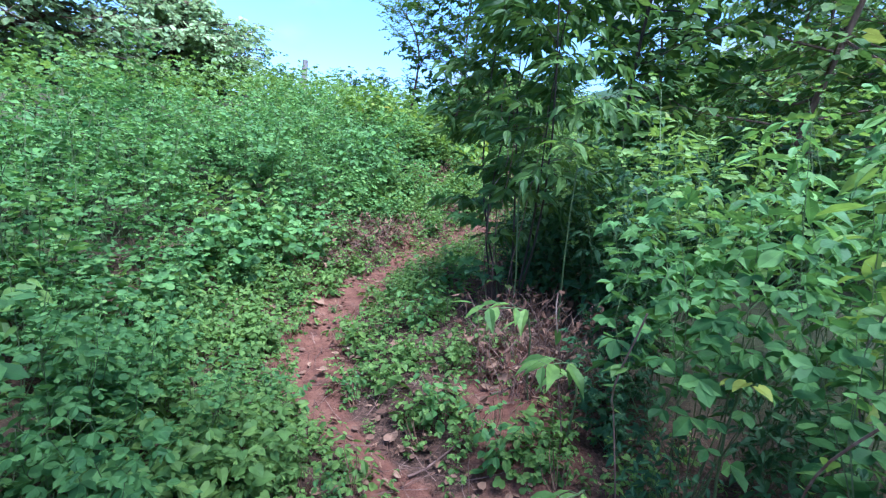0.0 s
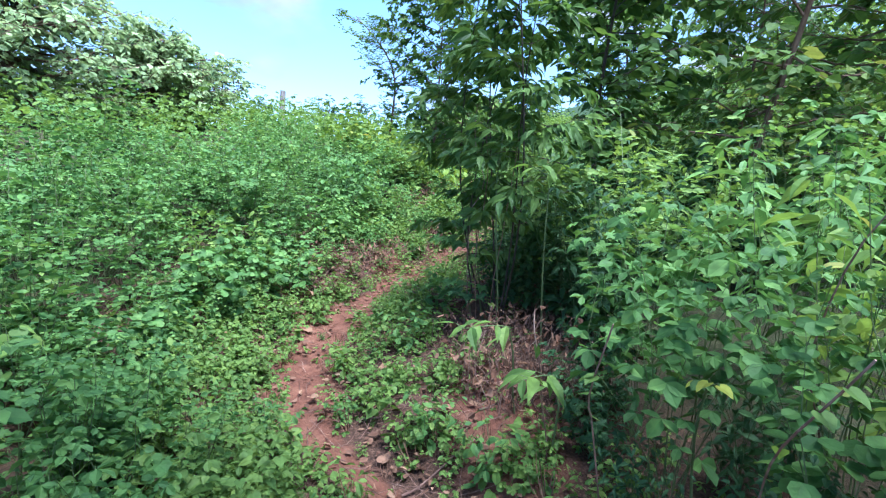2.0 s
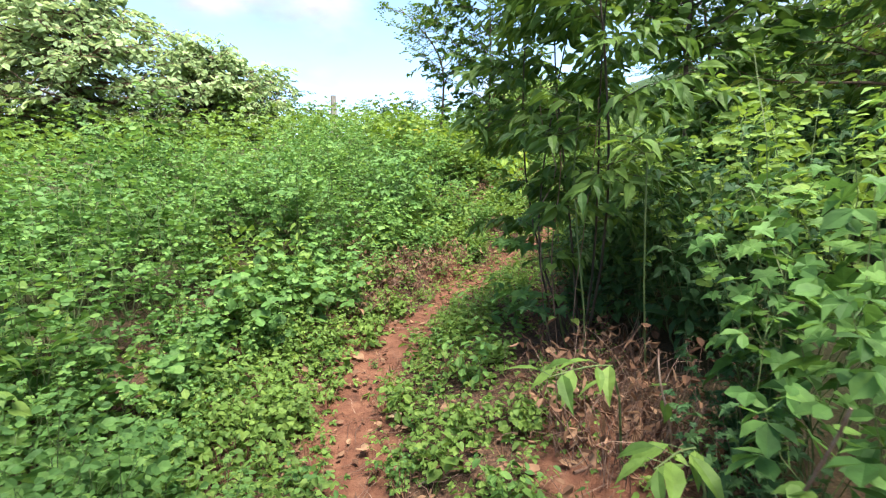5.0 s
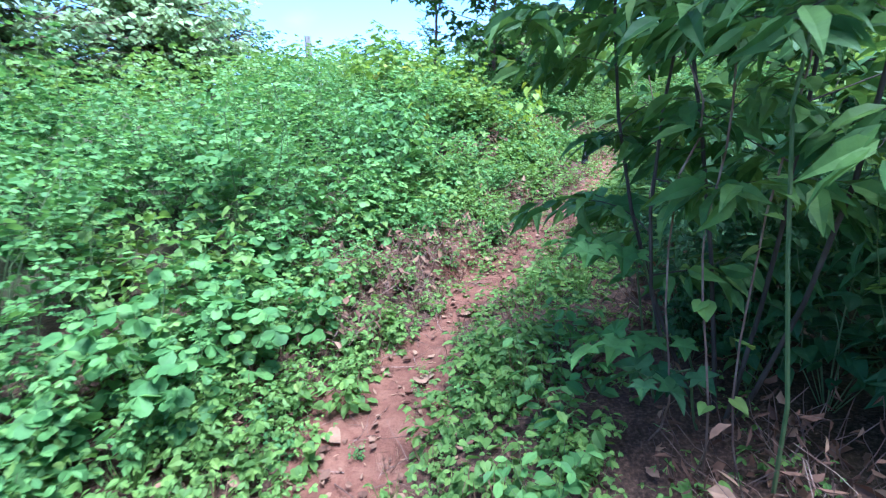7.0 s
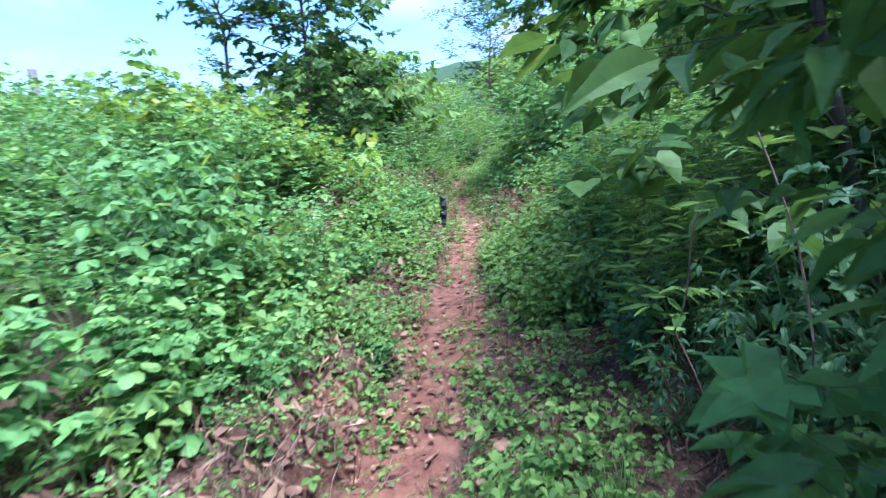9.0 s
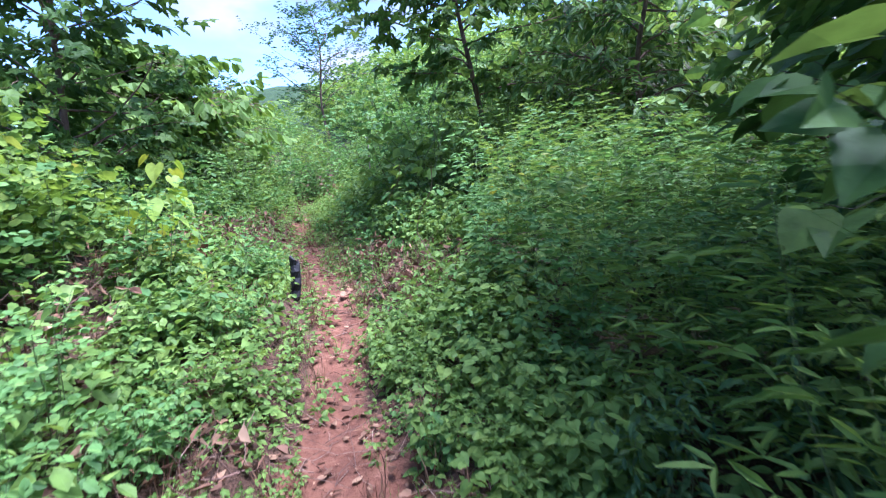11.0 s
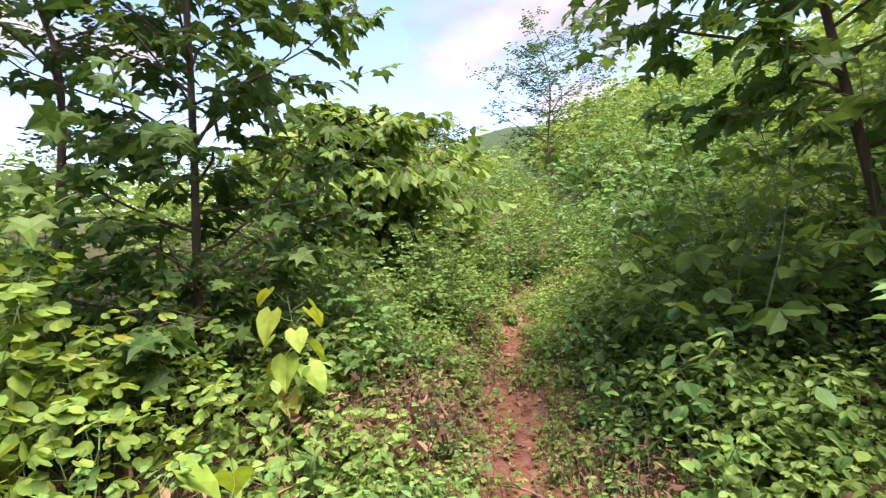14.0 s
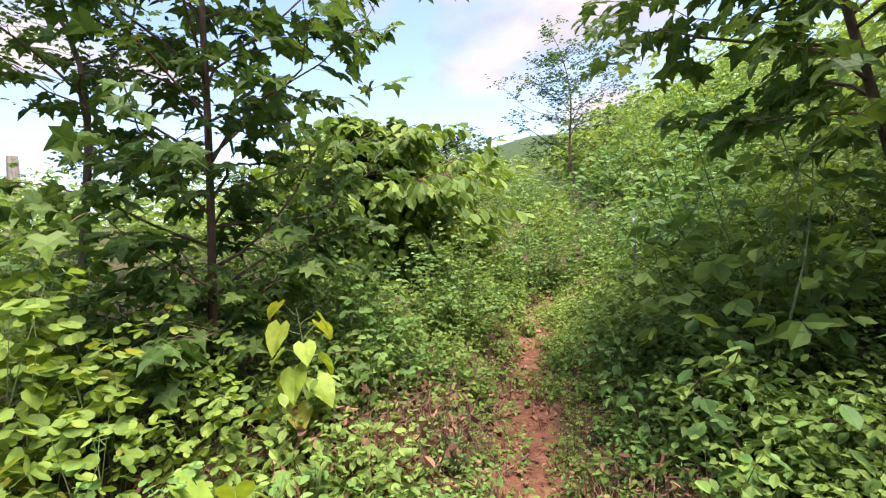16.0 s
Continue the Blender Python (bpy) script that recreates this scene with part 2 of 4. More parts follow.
RISE_Y = [-600, -60, -10, -1, 2, 2.5, 4.5, 6.87, 7.9, 9.65, 11.8, 13.6, 18, 33, 70, 150, 400, 900]
RISE_Z = [-30, -6, -1.1, -0.12, 0.09, 0.14, 0.40, 0.72, 0.95, 1.12, 1.47, 1.84, 3.1, 5.4, 11.0, 19.0, 30.0, 40.0]


def trail_x(y):
    return np.interp(y, TY, TX)


def off_trail(x, y):
    """Signed distance across the trail, left negative; for points near it the true distance."""
    return x - trail_x(y)


def ground_z(x, y):
    x, y = np.asarray(x, float), np.asarray(y, float)
    d = off_trail(x, y)
    z = np.interp(y, RISE_Y, RISE_Z)
    left, right = np.maximum(-d - 0.3, 0), np.maximum(d - 0.35, 0)
    bank = np.clip((y - 2.0) / 2.0, 0, 1)
    z = z + 0.16 * bank * (1 - np.exp(-left / 0.15)) + 0.115 * np.minimum(left, 9) + 0.02 * np.clip(left - 9, 0, 80)
    hill = np.clip((y - 6.0) / 4.0, 0, 1)
    z = z + np.minimum(right, 7) * (0.07 + 0.38 * hill) + 0.03 * np.clip(right - 7, 0, 80) + 0.10 * (1 - hill) * (1 - np.exp(-right / 0.12))
    z = z - 0.3 * np.clip(y - 21, 0, 60) * np.clip((-d - 6) / 3, 0, 1)
    z = z - 0.19 * np.clip(y - 12.5, 0, 9) * np.clip((-d - 3) / 3, 0, 1)
    z = z - 0.035 * np.exp(-(d / 0.22) ** 2)
    return z


def gz(x, y):
    return float(ground_z(x, y))


def graded(a, b, step, reach, grow):
    mid = list(np.arange(a, b + step / 2, step))
    s, lo, hi = step, mid[0], mid[-1]
    low, high = [], []
    while hi - b < reach:
        s *= grow
        lo, hi = lo - s, hi + s
        low.append(lo)
        high.append(hi)
    return np.array(low[::-1] + mid + high)


def build_ground():
    xs, ys = graded(-2.6, 4.4, 0.055, 700, 1.16), graded(0.6, 12.5, 0.06, 800, 1.16)
    X, Y = np.meshgrid(xs, ys)
    Z = ground_z(X, Y)
    V = np.stack([X, Y, Z], -1).reshape(-1, 3)
    rel = np.zeros(len(V))
    for i, (x, y, z) in enumerate(V):
        if -12 < x < 14 and -8 < y < 26:
            rel[i] = 0.045 * noise.noise((x * 1.7, y * 1.7, 0.3)) + 0.022 * noise.noise((x * 6, y * 6, 2.1)) + 0.010 * noise.noise((x * 17, y * 17, 4.4))
        elif abs(x) < 300 and -300 < y < 300:
            rel[i] = 1.1 * noise.noise((x * 0.05, y * 0.05, 7.0))
    d = off_trail(V[:, 0], V[:, 1])
    V[:, 2] += rel * np.where(np.abs(d) < 0.2, 0.6, 1.0)
    nx, ny = len(xs), len(ys)
    idx = np.arange(nx * ny).reshape(ny, nx)
    F = np.stack([idx[:-1, :-1], idx[:-1, 1:], idx[1:, 1:], idx[1:, :-1]], -1).reshape(-1, 4)
    me = bpy.data.meshes.new("ground")
    me.from_pydata(V.tolist(), [], F.tolist())
    w = 0.13 + 0.04 * np.sin(V[:, 1] * 2.3) + 0.03 * np.sin(V[:, 1] * 5.1 + 1)
    bare = np.clip(1.35 - np.abs(d) / w * 0.55, 0, 1)
    patch = np.exp(-((V[:, 0] - 0.42) / 0.28) ** 2 - ((V[:, 1] - 2.2) / 0.8) ** 2) + 0.8 * np.exp(-((V[:, 0] + 0.35) / 0.3) ** 2 - ((V[:, 1] - 5.3) / 0.35) ** 2) + 0.5 * np.exp(-((V[:, 0] - 2.3) / 0.35) ** 2 - ((V[:, 1] - 8.0) / 0.5) ** 2)
    bare = np.clip(np.maximum(bare, patch), 0, 1) * np.clip((13.2 - V[:, 1]) / 3, 0.0, 1)
    over = np.maximum(np.clip((np.hypot(V[:, 0], V[:, 1] - 6) - 9) / 5, 0, 1), 0.6 * np.clip((np.abs(d) - 1.3) / 1.2, 0, 1))
    for name, val in (("bare", bare), ("overgrown", over)):
        a = me.attributes.new(name, "FLOAT", "POINT")
        a.data.foreach_set("value", val.astype(np.float32))
    me.materials.append(ground_material())
    me.polygons.foreach_set("use_smooth", np.ones(len(F), dtype=bool))
    ob = new("ground", me)
    return tagged(ob, "red laterite ground with a narrow trodden footpath climbing a slope", "ground", kind="structure")


ground = build_ground()

# ---- leaves, stems and plants ----
# a leaf template: points (across, along, up) and faces; the leaf is 1 long
SHAPES = {
    "oval": ([(0, 0, 0), (0.27, 0.3, 0.06), (0.29, 0.68, 0.05), (0, 1, -0.08), (-0.29, 0.68, 0.05), (-0.27, 0.3, 0.06)], [(0, 1, 2, 3), (0, 3, 4, 5)]),
    "round": ([(0, 0, 0), (0.36, 0.3, 0.07), (0.40, 0.72, 0.05), (0.14, 0.98, 0), (-0.14, 0.98, 0), (-0.40, 0.72, 0.05), (-0.36, 0.3, 0.07), (0, 0.55, -0.02)],
              [(0, 1, 2, 7), (7, 2, 3), (7, 3, 4), (7, 4, 5), (0, 7, 5, 6)]),
    "disc": ([(0, 0, 0), (0.34, 0.28, 0.06), (0.36, 0.74, 0.04), (0, 1, -0.05), (-0.36, 0.74, 0.04), (-0.34, 0.28, 0.06)], [(0, 1, 2, 3), (0, 3, 4, 5)]),
    "lance": ([(0, 0, 0), (0.15, 0.25, 0.05), (0.17, 0.52, 0.03), (0.07, 0.8, -0.08), (0, 1, -0.2), (-0.07, 0.8, -0.08), (-0.17, 0.52, 0.03), (-0.15, 0.25, 0.05), (0, 0.28, 0.0), (0, 0.55, -0.03), (0, 0.8, -0.1)],
              [(0, 1, 8), (8, 1, 2, 9), (9, 2, 3, 10), (10, 3, 4), (0, 8, 7), (8, 9, 6, 7), (9, 10, 5, 6), (10, 4, 5)]),
    "narrow": ([(0, 0, 0), (0.10, 0.35, 0.03), (0.07, 0.72, -0.02), (0, 1, -0.1), (-0.07, 0.72, -0.02), (-0.10, 0.35, 0.03)], [(0, 1, 2, 3), (0, 3, 4, 5)]),
    "heart": ([(0, 0.1, 0), (0.2, -0.06, 0.04), (0.42, 0.1, 0.08), (0.44, 0.38, 0.07), (0.24, 0.74, 0.02), (0, 1.05, -0.12), (-0.24, 0.74, 0.02), (-0.44, 0.38, 0.07), (-0.42, 0.1, 0.08), (-0.2, -0.06, 0.04), (0, 0.45, -0.02)],
              [(10, 0, 1, 2), (10, 2, 3), (10, 3, 4), (10, 4, 5), (10, 5, 6), (10, 6, 7), (10, 7, 8), (10, 8, 9, 0)]),
    "lobed": ([(0, 0.05, 0), (0.22, -0.08, 0.03), (0.46, 0.06, 0.0), (0.30, 0.22, 0.06), (0.52, 0.46, -0.03), (0.24, 0.5, 0.05), (0.14, 0.72, 0.03), (0, 1.0, -0.12),
               (-0.14, 0.72, 0.03), (-0.24, 0.5, 0.05), (-0.52, 0.46, -0.03), (-0.30, 0.22, 0.06), (-0.46, 0.06, 0.0), (-0.22, -0.08, 0.03), (0, 0.38, -0.02)],
              [(14, 0, 1), (14, 1, 2, 3), (14, 3, 4), (14, 4, 5), (14, 5, 6), (14, 6, 7), (14, 7, 8), (14, 8, 9), (14, 9, 10), (14, 10, 11), (14, 11, 12, 13), (14, 13, 0)]),
    "blade": ([(-0.012, 0, 0), (0.012, 0, 0), (0.014, 0.35, 0.02), (-0.014, 0.35, 0.02), (0.011, 0.7, -0.03), (-0.011, 0.7, -0.03), (0, 1, -0.16)], [(0, 1, 2, 3), (3, 2, 4, 5), (5, 4, 6)]),
}
SHAPES = {k: (np.array(v), f) for k, (v, f) in SHAPES.items()}
UP = np.array([0.0, 0.0, 1.0])


def unit(v):
    v = np.asarray(v, float)
    return v / (np.linalg.norm(v, axis=-1, keepdims=True) + 1e-9)


class Bunch:
    """Gathers leaves and stems, then makes one mesh of them."""

    def __init__(self):
        self.v, self.f, self.n = [], [], 0
        self.leaf = {}

    def add(self, V, F):
        self.v.append(np.asarray(V, float))
        self.f += [tuple(i + self.n for i in f) for f in F]
        self.n += len(V)

    def put(self, shape, at, way, face, size, curl=1.0):
        self.leaf.setdefault(shape, []).append((*at, *way, *face, size, curl))

    def tube(self, pts, r0, r1, sides=4, root=None):
        """A tapered stem; root: a ring of the same count from which it grows. Returns its first ring."""
        pts = np.asarray(pts, float)
        k = len(pts)
        way = unit(np.gradient(pts, axis=0))
        side = unit(np.cross(way, np.array([0.31, 0.92, 0.23])))
        other = np.cross(way, side)
        a = np.arange(sides) * 2 * math.pi / sides
        r = np.linspace(r0, r1, k)[:, None, None]
        V = pts[:, None, :] + r * (np.cos(a)[None, :, None] * side[:, None, :] + np.sin(a)[None, :, None] * other[:, None, :])
        F = [(i * sides + j, i * sides + (j + 1) % sides, (i + 1) * sides + (j + 1) % sides, (i + 1) * sides + j) for i in range(k - 1) for j in range(sides)]
        if sides > 3:
            F.append(tuple((k - 1) * sides + j for j in range(sides)))
        V = V.reshape(-1, 3)
        if root is None:
            self.add(V, F)
            return list(range(self.n - len(V), self.n - len(V) + sides))
        self.v.append(V[sides:])
        self.f += [tuple(root[i] if i < sides else i - sides + self.n for i in f) for f in F]
        self.n += len(V) - sides
        return root

    def stalk(self, a, b, r):
        """A leaf stalk a millimetre thick: a sliver with three edges."""
        a, b = np.asarray(a, float), np.asarray(b, float)
        s = unit(np.cross(b - a, (0.3, 0.2, 0.9))) * r
        self.add([a - s, a + s, b], [(0, 1, 2)])

    def settle(self):
        for shape, rows in self.leaf.items():
            T, F = SHAPES[shape]
            R = np.array(rows)
            O, D, N, S, C = R[:, 0:3], unit(R[:, 3:6]), R[:, 6:9], R[:, 9], R[:, 10]
            X = unit(np.cross(D, N))
            N = np.cross(X, D)
            V = O[:, None] + S[:, None, None] * (T[None, :, 0:1] * X[:, None] + T[None, :, 1:2] * D[:, None] + (T[None, :, 2:3] * C[:, None, None]) * N[:, None])
            k, n = len(T), len(R)
            base = (np.arange(n) * k + self.n).tolist()
            self.v.append(V.reshape(-1, 3))
            self.f += [tuple(b + i for i in f) for b in base for f in F]
            self.n += n * k
        self.leaf = {}

    def mesh(self, name, mat, smooth=False):
        self.settle()
        me = bpy.data.meshes.new(name)
        me.from_pydata(np.concatenate(self.v).tolist(), [], self.f)
        me.materials.append(mat)
        if smooth:
            me.polygons.foreach_set("use_smooth", np.ones(len(me.polygons), dtype=bool))
        return me


def part(name, bunch, mat, parent, label="", smooth=False):
    """One mesh object under a thing or a part."""
    if not bunch.v and not bunch.leaf:
        return None
    ob = new(name, bunch.mesh(name, mat, smooth))
    ob.parent = parent
    if label:
        ob["label"] = label
    return ob


def sway(rng, a, b, n=6, bend=0.1, sag=0.0):
    """A bent line from a to b."""
    a, b = np.asarray(a, float), np.asarray(b, float)
    t = np.linspace(0, 1, n)[:, None]
    L = np.linalg.norm(b - a)
    k1, k2 = rng.normal(0, bend * L, 3), rng.normal(0, bend * 0.4 * L, 3)
    return a + (b - a) * t + k1 * np.sin(math.pi * t) + k2 * np.sin(2 * math.pi * t) + np.array([0, 0, -sag * L]) * np.sin(math.pi * t * 0.5) ** 2


def spin(v, ang):
    c, s = math.cos(ang), math.sin(ang)
    return np.array([v[0] * c - v[1] * s, v[0] * s + v[1] * c, v[2]])


def tilted(rng, amount):
    return unit(UP + rng.normal(0, amount, 3) * np.array([1, 1, 0.3]))


def compound(rng, leaves, stems, at, way, kind, size, tilt=0.35):
    """One leaf of a plant at a stem: single, trifoliate, feathered or a bunch, on its stalk."""
    flat = unit(np.array([way[0], way[1], 0.0]) + 1e-6)
    shape, lay = kind
    nrm = unit(tilted(rng, tilt + 0.1) + flat * rng.uniform(0.1, 0.95))
    if lay == "one":
        d = unit(flat + np.array([0, 0, rng.uniform(-0.95, 0.2)]))
        stalk = at + unit(flat + 0.5 * UP) * size * rng.uniform(0.2, 0.5)
        leaves.stalk(at, stalk, 0.0016)
        leaves.put(shape, stalk, d, nrm, size * rng.uniform(0.65, 1.2), rng.uniform(0.5, 1.8))
    elif lay == "three":
        end = at + unit(flat + 0.45 * UP) * size * rng.uniform(0.8, 1.5)
        leaves.stalk(at, end, 0.0017)
        s = size * rng.uniform(0.7, 1.15)
        for a in (-1.25, 0, 1.25):
            d = unit(spin(flat, a + rng.normal(0, 0.12)) + np.array([0, 0, rng.uniform(-0.8, 0.1)]))
            leaves.put(shape, end, d, unit(nrm + rng.normal(0, 0.15, 3)), s * (1.1 if a == 0 else 0.92), rng.uniform(0.5, 1.8))
    else:
        pairs = lay
        L = size * (0.75 * pairs + 0.6) * rng.uniform(0.8, 1.15)
        end = at + unit(flat + rng.uniform(-0.3, 1.1) * UP) * L
        leaves.stalk(at, end, 0.0016)
        rach = unit(end - at)
        for i in range(pairs):
            p = at + (end - at) * (0.35 + 0.65 * i / max(pairs - 1, 1)) + np.array([0, 0, 0.02 * L])
            for sgn in (-1, 1):
                d = unit(spin(rach, sgn * rng.uniform(0.8, 1.2)) * np.array([1, 1, 0.3]) + np.array([0, 0, rng.uniform(-0.3, 0.1)]))
                leaves.put(shape, p, d, unit(nrm + rng.normal(0, 0.38, 3)), size * rng.uniform(0.75, 1.1) * (0.8 + 0.2 * i / pairs), rng.uniform(0.4, 1.6))
        leaves.put(shape, end, unit(rach * np.array([1, 1, 0.2])), nrm, size, 1.0)


def herb(seed, height, spread, stems_n, per_stem, kind, size, low=0.25, tilt=0.35, stem_r=0.004, upright=False):
    """Bunches (stems, leaves) of one leafy plant standing at the origin."""
    rng = np.random.default_rng(seed)
    stems, leaves, root = Bunch(), Bunch(), None
    for i in range(stems_n):
        a = 2 * math.pi * (i + rng.uniform(-0.3, 0.3)) / stems_n
        out = np.array([math.cos(a), math.sin(a), 0])
        h = height * rng.uniform(0.7, 1.05)
        top = out * spread * rng.uniform(0.35, 1.0) + UP * h
        line = sway(rng, out * 0.015 - UP * 0.05, top, 6, 0.06)
        root = stems.tube(line, stem_r * rng.uniform(0.7, 1.2), stem_r * 0.35, 3, root)
        for k in range(per_stem):
            u = low + (1 - low) * (k + rng.uniform(0, 0.9)) / per_stem
            q = u * (len(line) - 1)
            j = min(int(q), len(line) - 2)
            p = line[j] * (1 - (q - j)) + line[j + 1] * (q - j)
            w = spin(out, k * 2.4 + rng.normal(0, 0.5))
            if upright:
                w = w + 0.6 * UP
            compound(rng, leaves, stems, p, w, kind, size * (1.15 - 0.45 * u) * rng.uniform(0.8, 1.2), tilt)
        compound(rng, leaves, stems, line[-1], out, kind, size * 0.6, tilt)
    return stems, leaves


def mound(seed, reach, height, shoots, per_shoot, kind, size, stem_r=0.005):
    """Bunches (stems, leaves) of a bushy dome of many shoots."""
    rng = np.random.default_rng(seed)
    stems, leaves, root = Bunch(), Bunch(), None
    for i in range(shoots):
        a, e = i * 2.4 + rng.normal(0, 0.3), math.asin(min(0.98, (i + 0.5) / shoots))
        k = rng.uniform(0.7, 1.12)
        out = np.array([math.cos(a), math.sin(a), 0])
        end = out * reach * math.cos(e) * k + UP * (height * (0.16 + 0.84 * math.sin(e)) * k)
        line = sway(rng, (0, 0, -0.05), end, 6, 0.09)
        root = stems.tube(line, stem_r, stem_r * 0.3, 3, root)
        for m in range(per_shoot):
            q = (0.3 + 0.7 * (m + rng.uniform(0, 1)) / per_shoot) * 5
            j = min(int(q), 4)
            p = line[j] * (1 - (q - j)) + line[j + 1] * (q - j)
            compound(rng, leaves, stems, p, spin(out, m * 2.4 + rng.normal(0, 0.5)), kind, size * rng.uniform(0.8, 1.25), 0.5)
    return stems, leaves


def plant(name, label, category, group, bunches, leaf_mat, stem_mat=None, extra=()):
    ob = tagged(new(name), label, category, group)
    part("stem", bunches[0], stem_mat or M_STEM, ob)
    part("foliage", bunches[1], leaf_mat, ob)
    for nm, b, m, lab in extra:
        part(nm, b, m, ob, lab)
    return ob


class Kind:
    """Plants of one look in a few variants; stand() sets the first of each and copies the others."""

    def __init__(self, variants):
        self.variants, self.used, self.first = variants, [False] * len(variants), [1.0] * len(variants)

    def stand(self, x, y, turn, size=1.0, lean=(0, 0), sink=0.0):
        i = self.used.index(False) if False in self.used else int(turn * 997) % len(self.variants)
        m = pose(x, y, gz(x, y) - sink, lean[0], lean[1], math.degrees(turn)) @ Matrix.Diagonal((size, size, size, 1))
        if not self.used[i]:
            self.used[i], self.first[i] = True, size
            self.variants[i].matrix_basis = m
            return self.variants[i]
        return copy_thing(self.variants[i], m @ Matrix.Diagonal((1 / self.first[i], 1 / self.first[i], 1 / self.first[i], 1)))


def tree_bunches(seed, height, lean, radius, crown, limbs, twigs, per_twig, leaf, trunk_r, rise=0.5, droop=0.35, stem_bend=0.05, lay="one", top_thin=0.5):
    """Trunk, limbs and crown of one tree at the origin. radius: reach of the crown; crown: from which share of the height it grows."""
    rng = np.random.default_rng(seed)
    trunk, leaves, limb_list = Bunch(), Bunch(), []
    top = np.array([lean[0], lean[1], height])
    line = sway(rng, (0, 0, -0.15), top, 12, stem_bend)
    trunk.tube(line, trunk_r, trunk_r * 0.18, 8)
    shape, size = leaf
    for i in range(limbs):
        u = crown + (0.98 - crown) * (i + rng.uniform(0, 0.8)) / limbs
        q = u * 11
        j = min(int(q), 10)
        p = line[j] * (1 - (q - j)) + line[j + 1] * (q - j)
        a = i * 2.4 + rng.normal(0, 0.35)
        w = (u - crown) / (1 - crown)
        reach = radius * (0.55 + 0.75 * math.sin(math.pi * min(1, w * 0.85 + 0.12))) * (1 - top_thin * w) * rng.uniform(0.7, 1.15)
        out = np.array([math.cos(a), math.sin(a), 0])
        end = p + out * reach + UP * reach * rise * rng.uniform(0.4, 1.3)
        lim = Bunch()
        lline = sway(rng, p, end, 7, 0.09, 0.12)
        lim.tube(lline, trunk_r * (0.42 - 0.2 * u), trunk_r * 0.07, 5)
        for k in range(twigs):
            v = 0.06 + 0.94 * (k + rng.uniform(0, 0.9)) / twigs
            q = v * 6
            j = min(int(q), 5)
            b = lline[j] * (1 - (q - j)) + lline[j + 1] * (q - j)
            td = unit(spin(out, rng.uniform(-1.3, 1.3)) + UP * rng.uniform(-0.35, 0.7))
            tl = reach * rng.uniform(0.22, 0.5)
            tline = sway(rng, b, b + td * tl, 4, 0.08, 0.15)
            lim.tube(tline, trunk_r * 0.09, trunk_r * 0.04, 3)
            for m in range(per_twig):
                s = (m + rng.uniform(0.2, 1)) / per_twig
                q = s * 3
                j = min(int(q), 2)
                c = tline[j] * (1 - (q - j)) + tline[j + 1] * (q - j)
                d = unit(spin(td, (1 if m % 2 else -1) * rng.uniform(0.3, 1.3)) * np.array([1, 1, 0.4]) - UP * droop * rng.uniform(0.2, 2.0))
                nrm = unit(UP + rng.normal(0, 0.45, 3))
                if lay == "one":
                    leaves.put(shape, c + d * size * 0.2, d, nrm, size * rng.uniform(0.6, 1.2), rng.uniform(0.4, 2.0))
                else:
                    compound(rng, leaves, lim, c, d, (shape, lay), size, 0.4)
        limb_list.append(lim)
    return trunk, limb_list, leaves


def tree(name, label, category, x, y, bunches, leaf_mat, bark=None, turn=0.0, group="", sink=0.0):
    ob = tagged(new(name), label, category, group)
    for trunk, limb_list, leaves in bunches if isinstance(bunches, list) else [bunches]:
        part("trunk", trunk, bark or M_BARK, ob, smooth=True)
        for lim in limb_list:
            part("limb", lim, bark or M_BARK, ob)
        part("crown", leaves, leaf_mat, ob)
    ob.matrix_basis = pose(x, y, gz(x, y) - sink, 0, 0, turn)
    return ob


R = random.Random(7)
# the strip that walkers keep open
LANE = [(-0.12, -0.6), (-0.1, 0.1), (-0.3, 1.6), (-0.36, 2.1), (-0.47, 2.5), (-0.54, 2.95), (-0.59, 3.8), (-0.3, 4.5), (0.27, 5.4), (0.56, 5.97), (0.64, 6.35), (0.86, 6.66)]


def lane_gap(x, y):
    best = 9.0
    for (ax, ay), (bx, by) in zip(LANE, LANE[1:]):
        dx, dy = bx - ax, by - ay
        t = max(0, min(1, ((x - ax) * dx + (y - ay) * dy) / (dx * dx + dy * dy)))
        best = min(best, math.hypot(x - ax - t * dx, y - ay - t * dy))
    return best


def scatter(x0, x1, y0, y1, step):
    y = y0
    while y < y1:
        x = x0
        while x < x1:
            yield x + R.uniform(-0.5, 0.5) * step, y + R.uniform(-0.5, 0.5) * step
            x += step
        y += step


# left slope: waist-high weeds with feathered and three-part leaves
WEED = Kind([plant("weed_plant", "waist-high green weed with rounded feathered leaflets on the slope", "weed", "weeds on the slope",
                   herb(s, 0.88, 0.36, 8, 7, ("disc", 3), 0.058, 0.28), M_FIELD) for s in (11, 12, 13, 14)])
CLOVER = Kind([plant("weed_plant", "leafy green weed with broad three-part leaves on the slope", "weed", "weeds on the slope",
                     herb(s, 0.72, 0.34, 8, 11, ("oval", "three"), 0.085, 0.34), M_FIELD) for s in (21, 22, 23)])
BROAD = Kind([plant("weed_plant", "fresh green weed with single broad pointed leaves", "weed", "weeds on the slope",
                    herb(s, 0.55, 0.28, 7, 14, ("heart", "one"), 0.085, 0.15), M_BRIGHT) for s in (31, 32)])
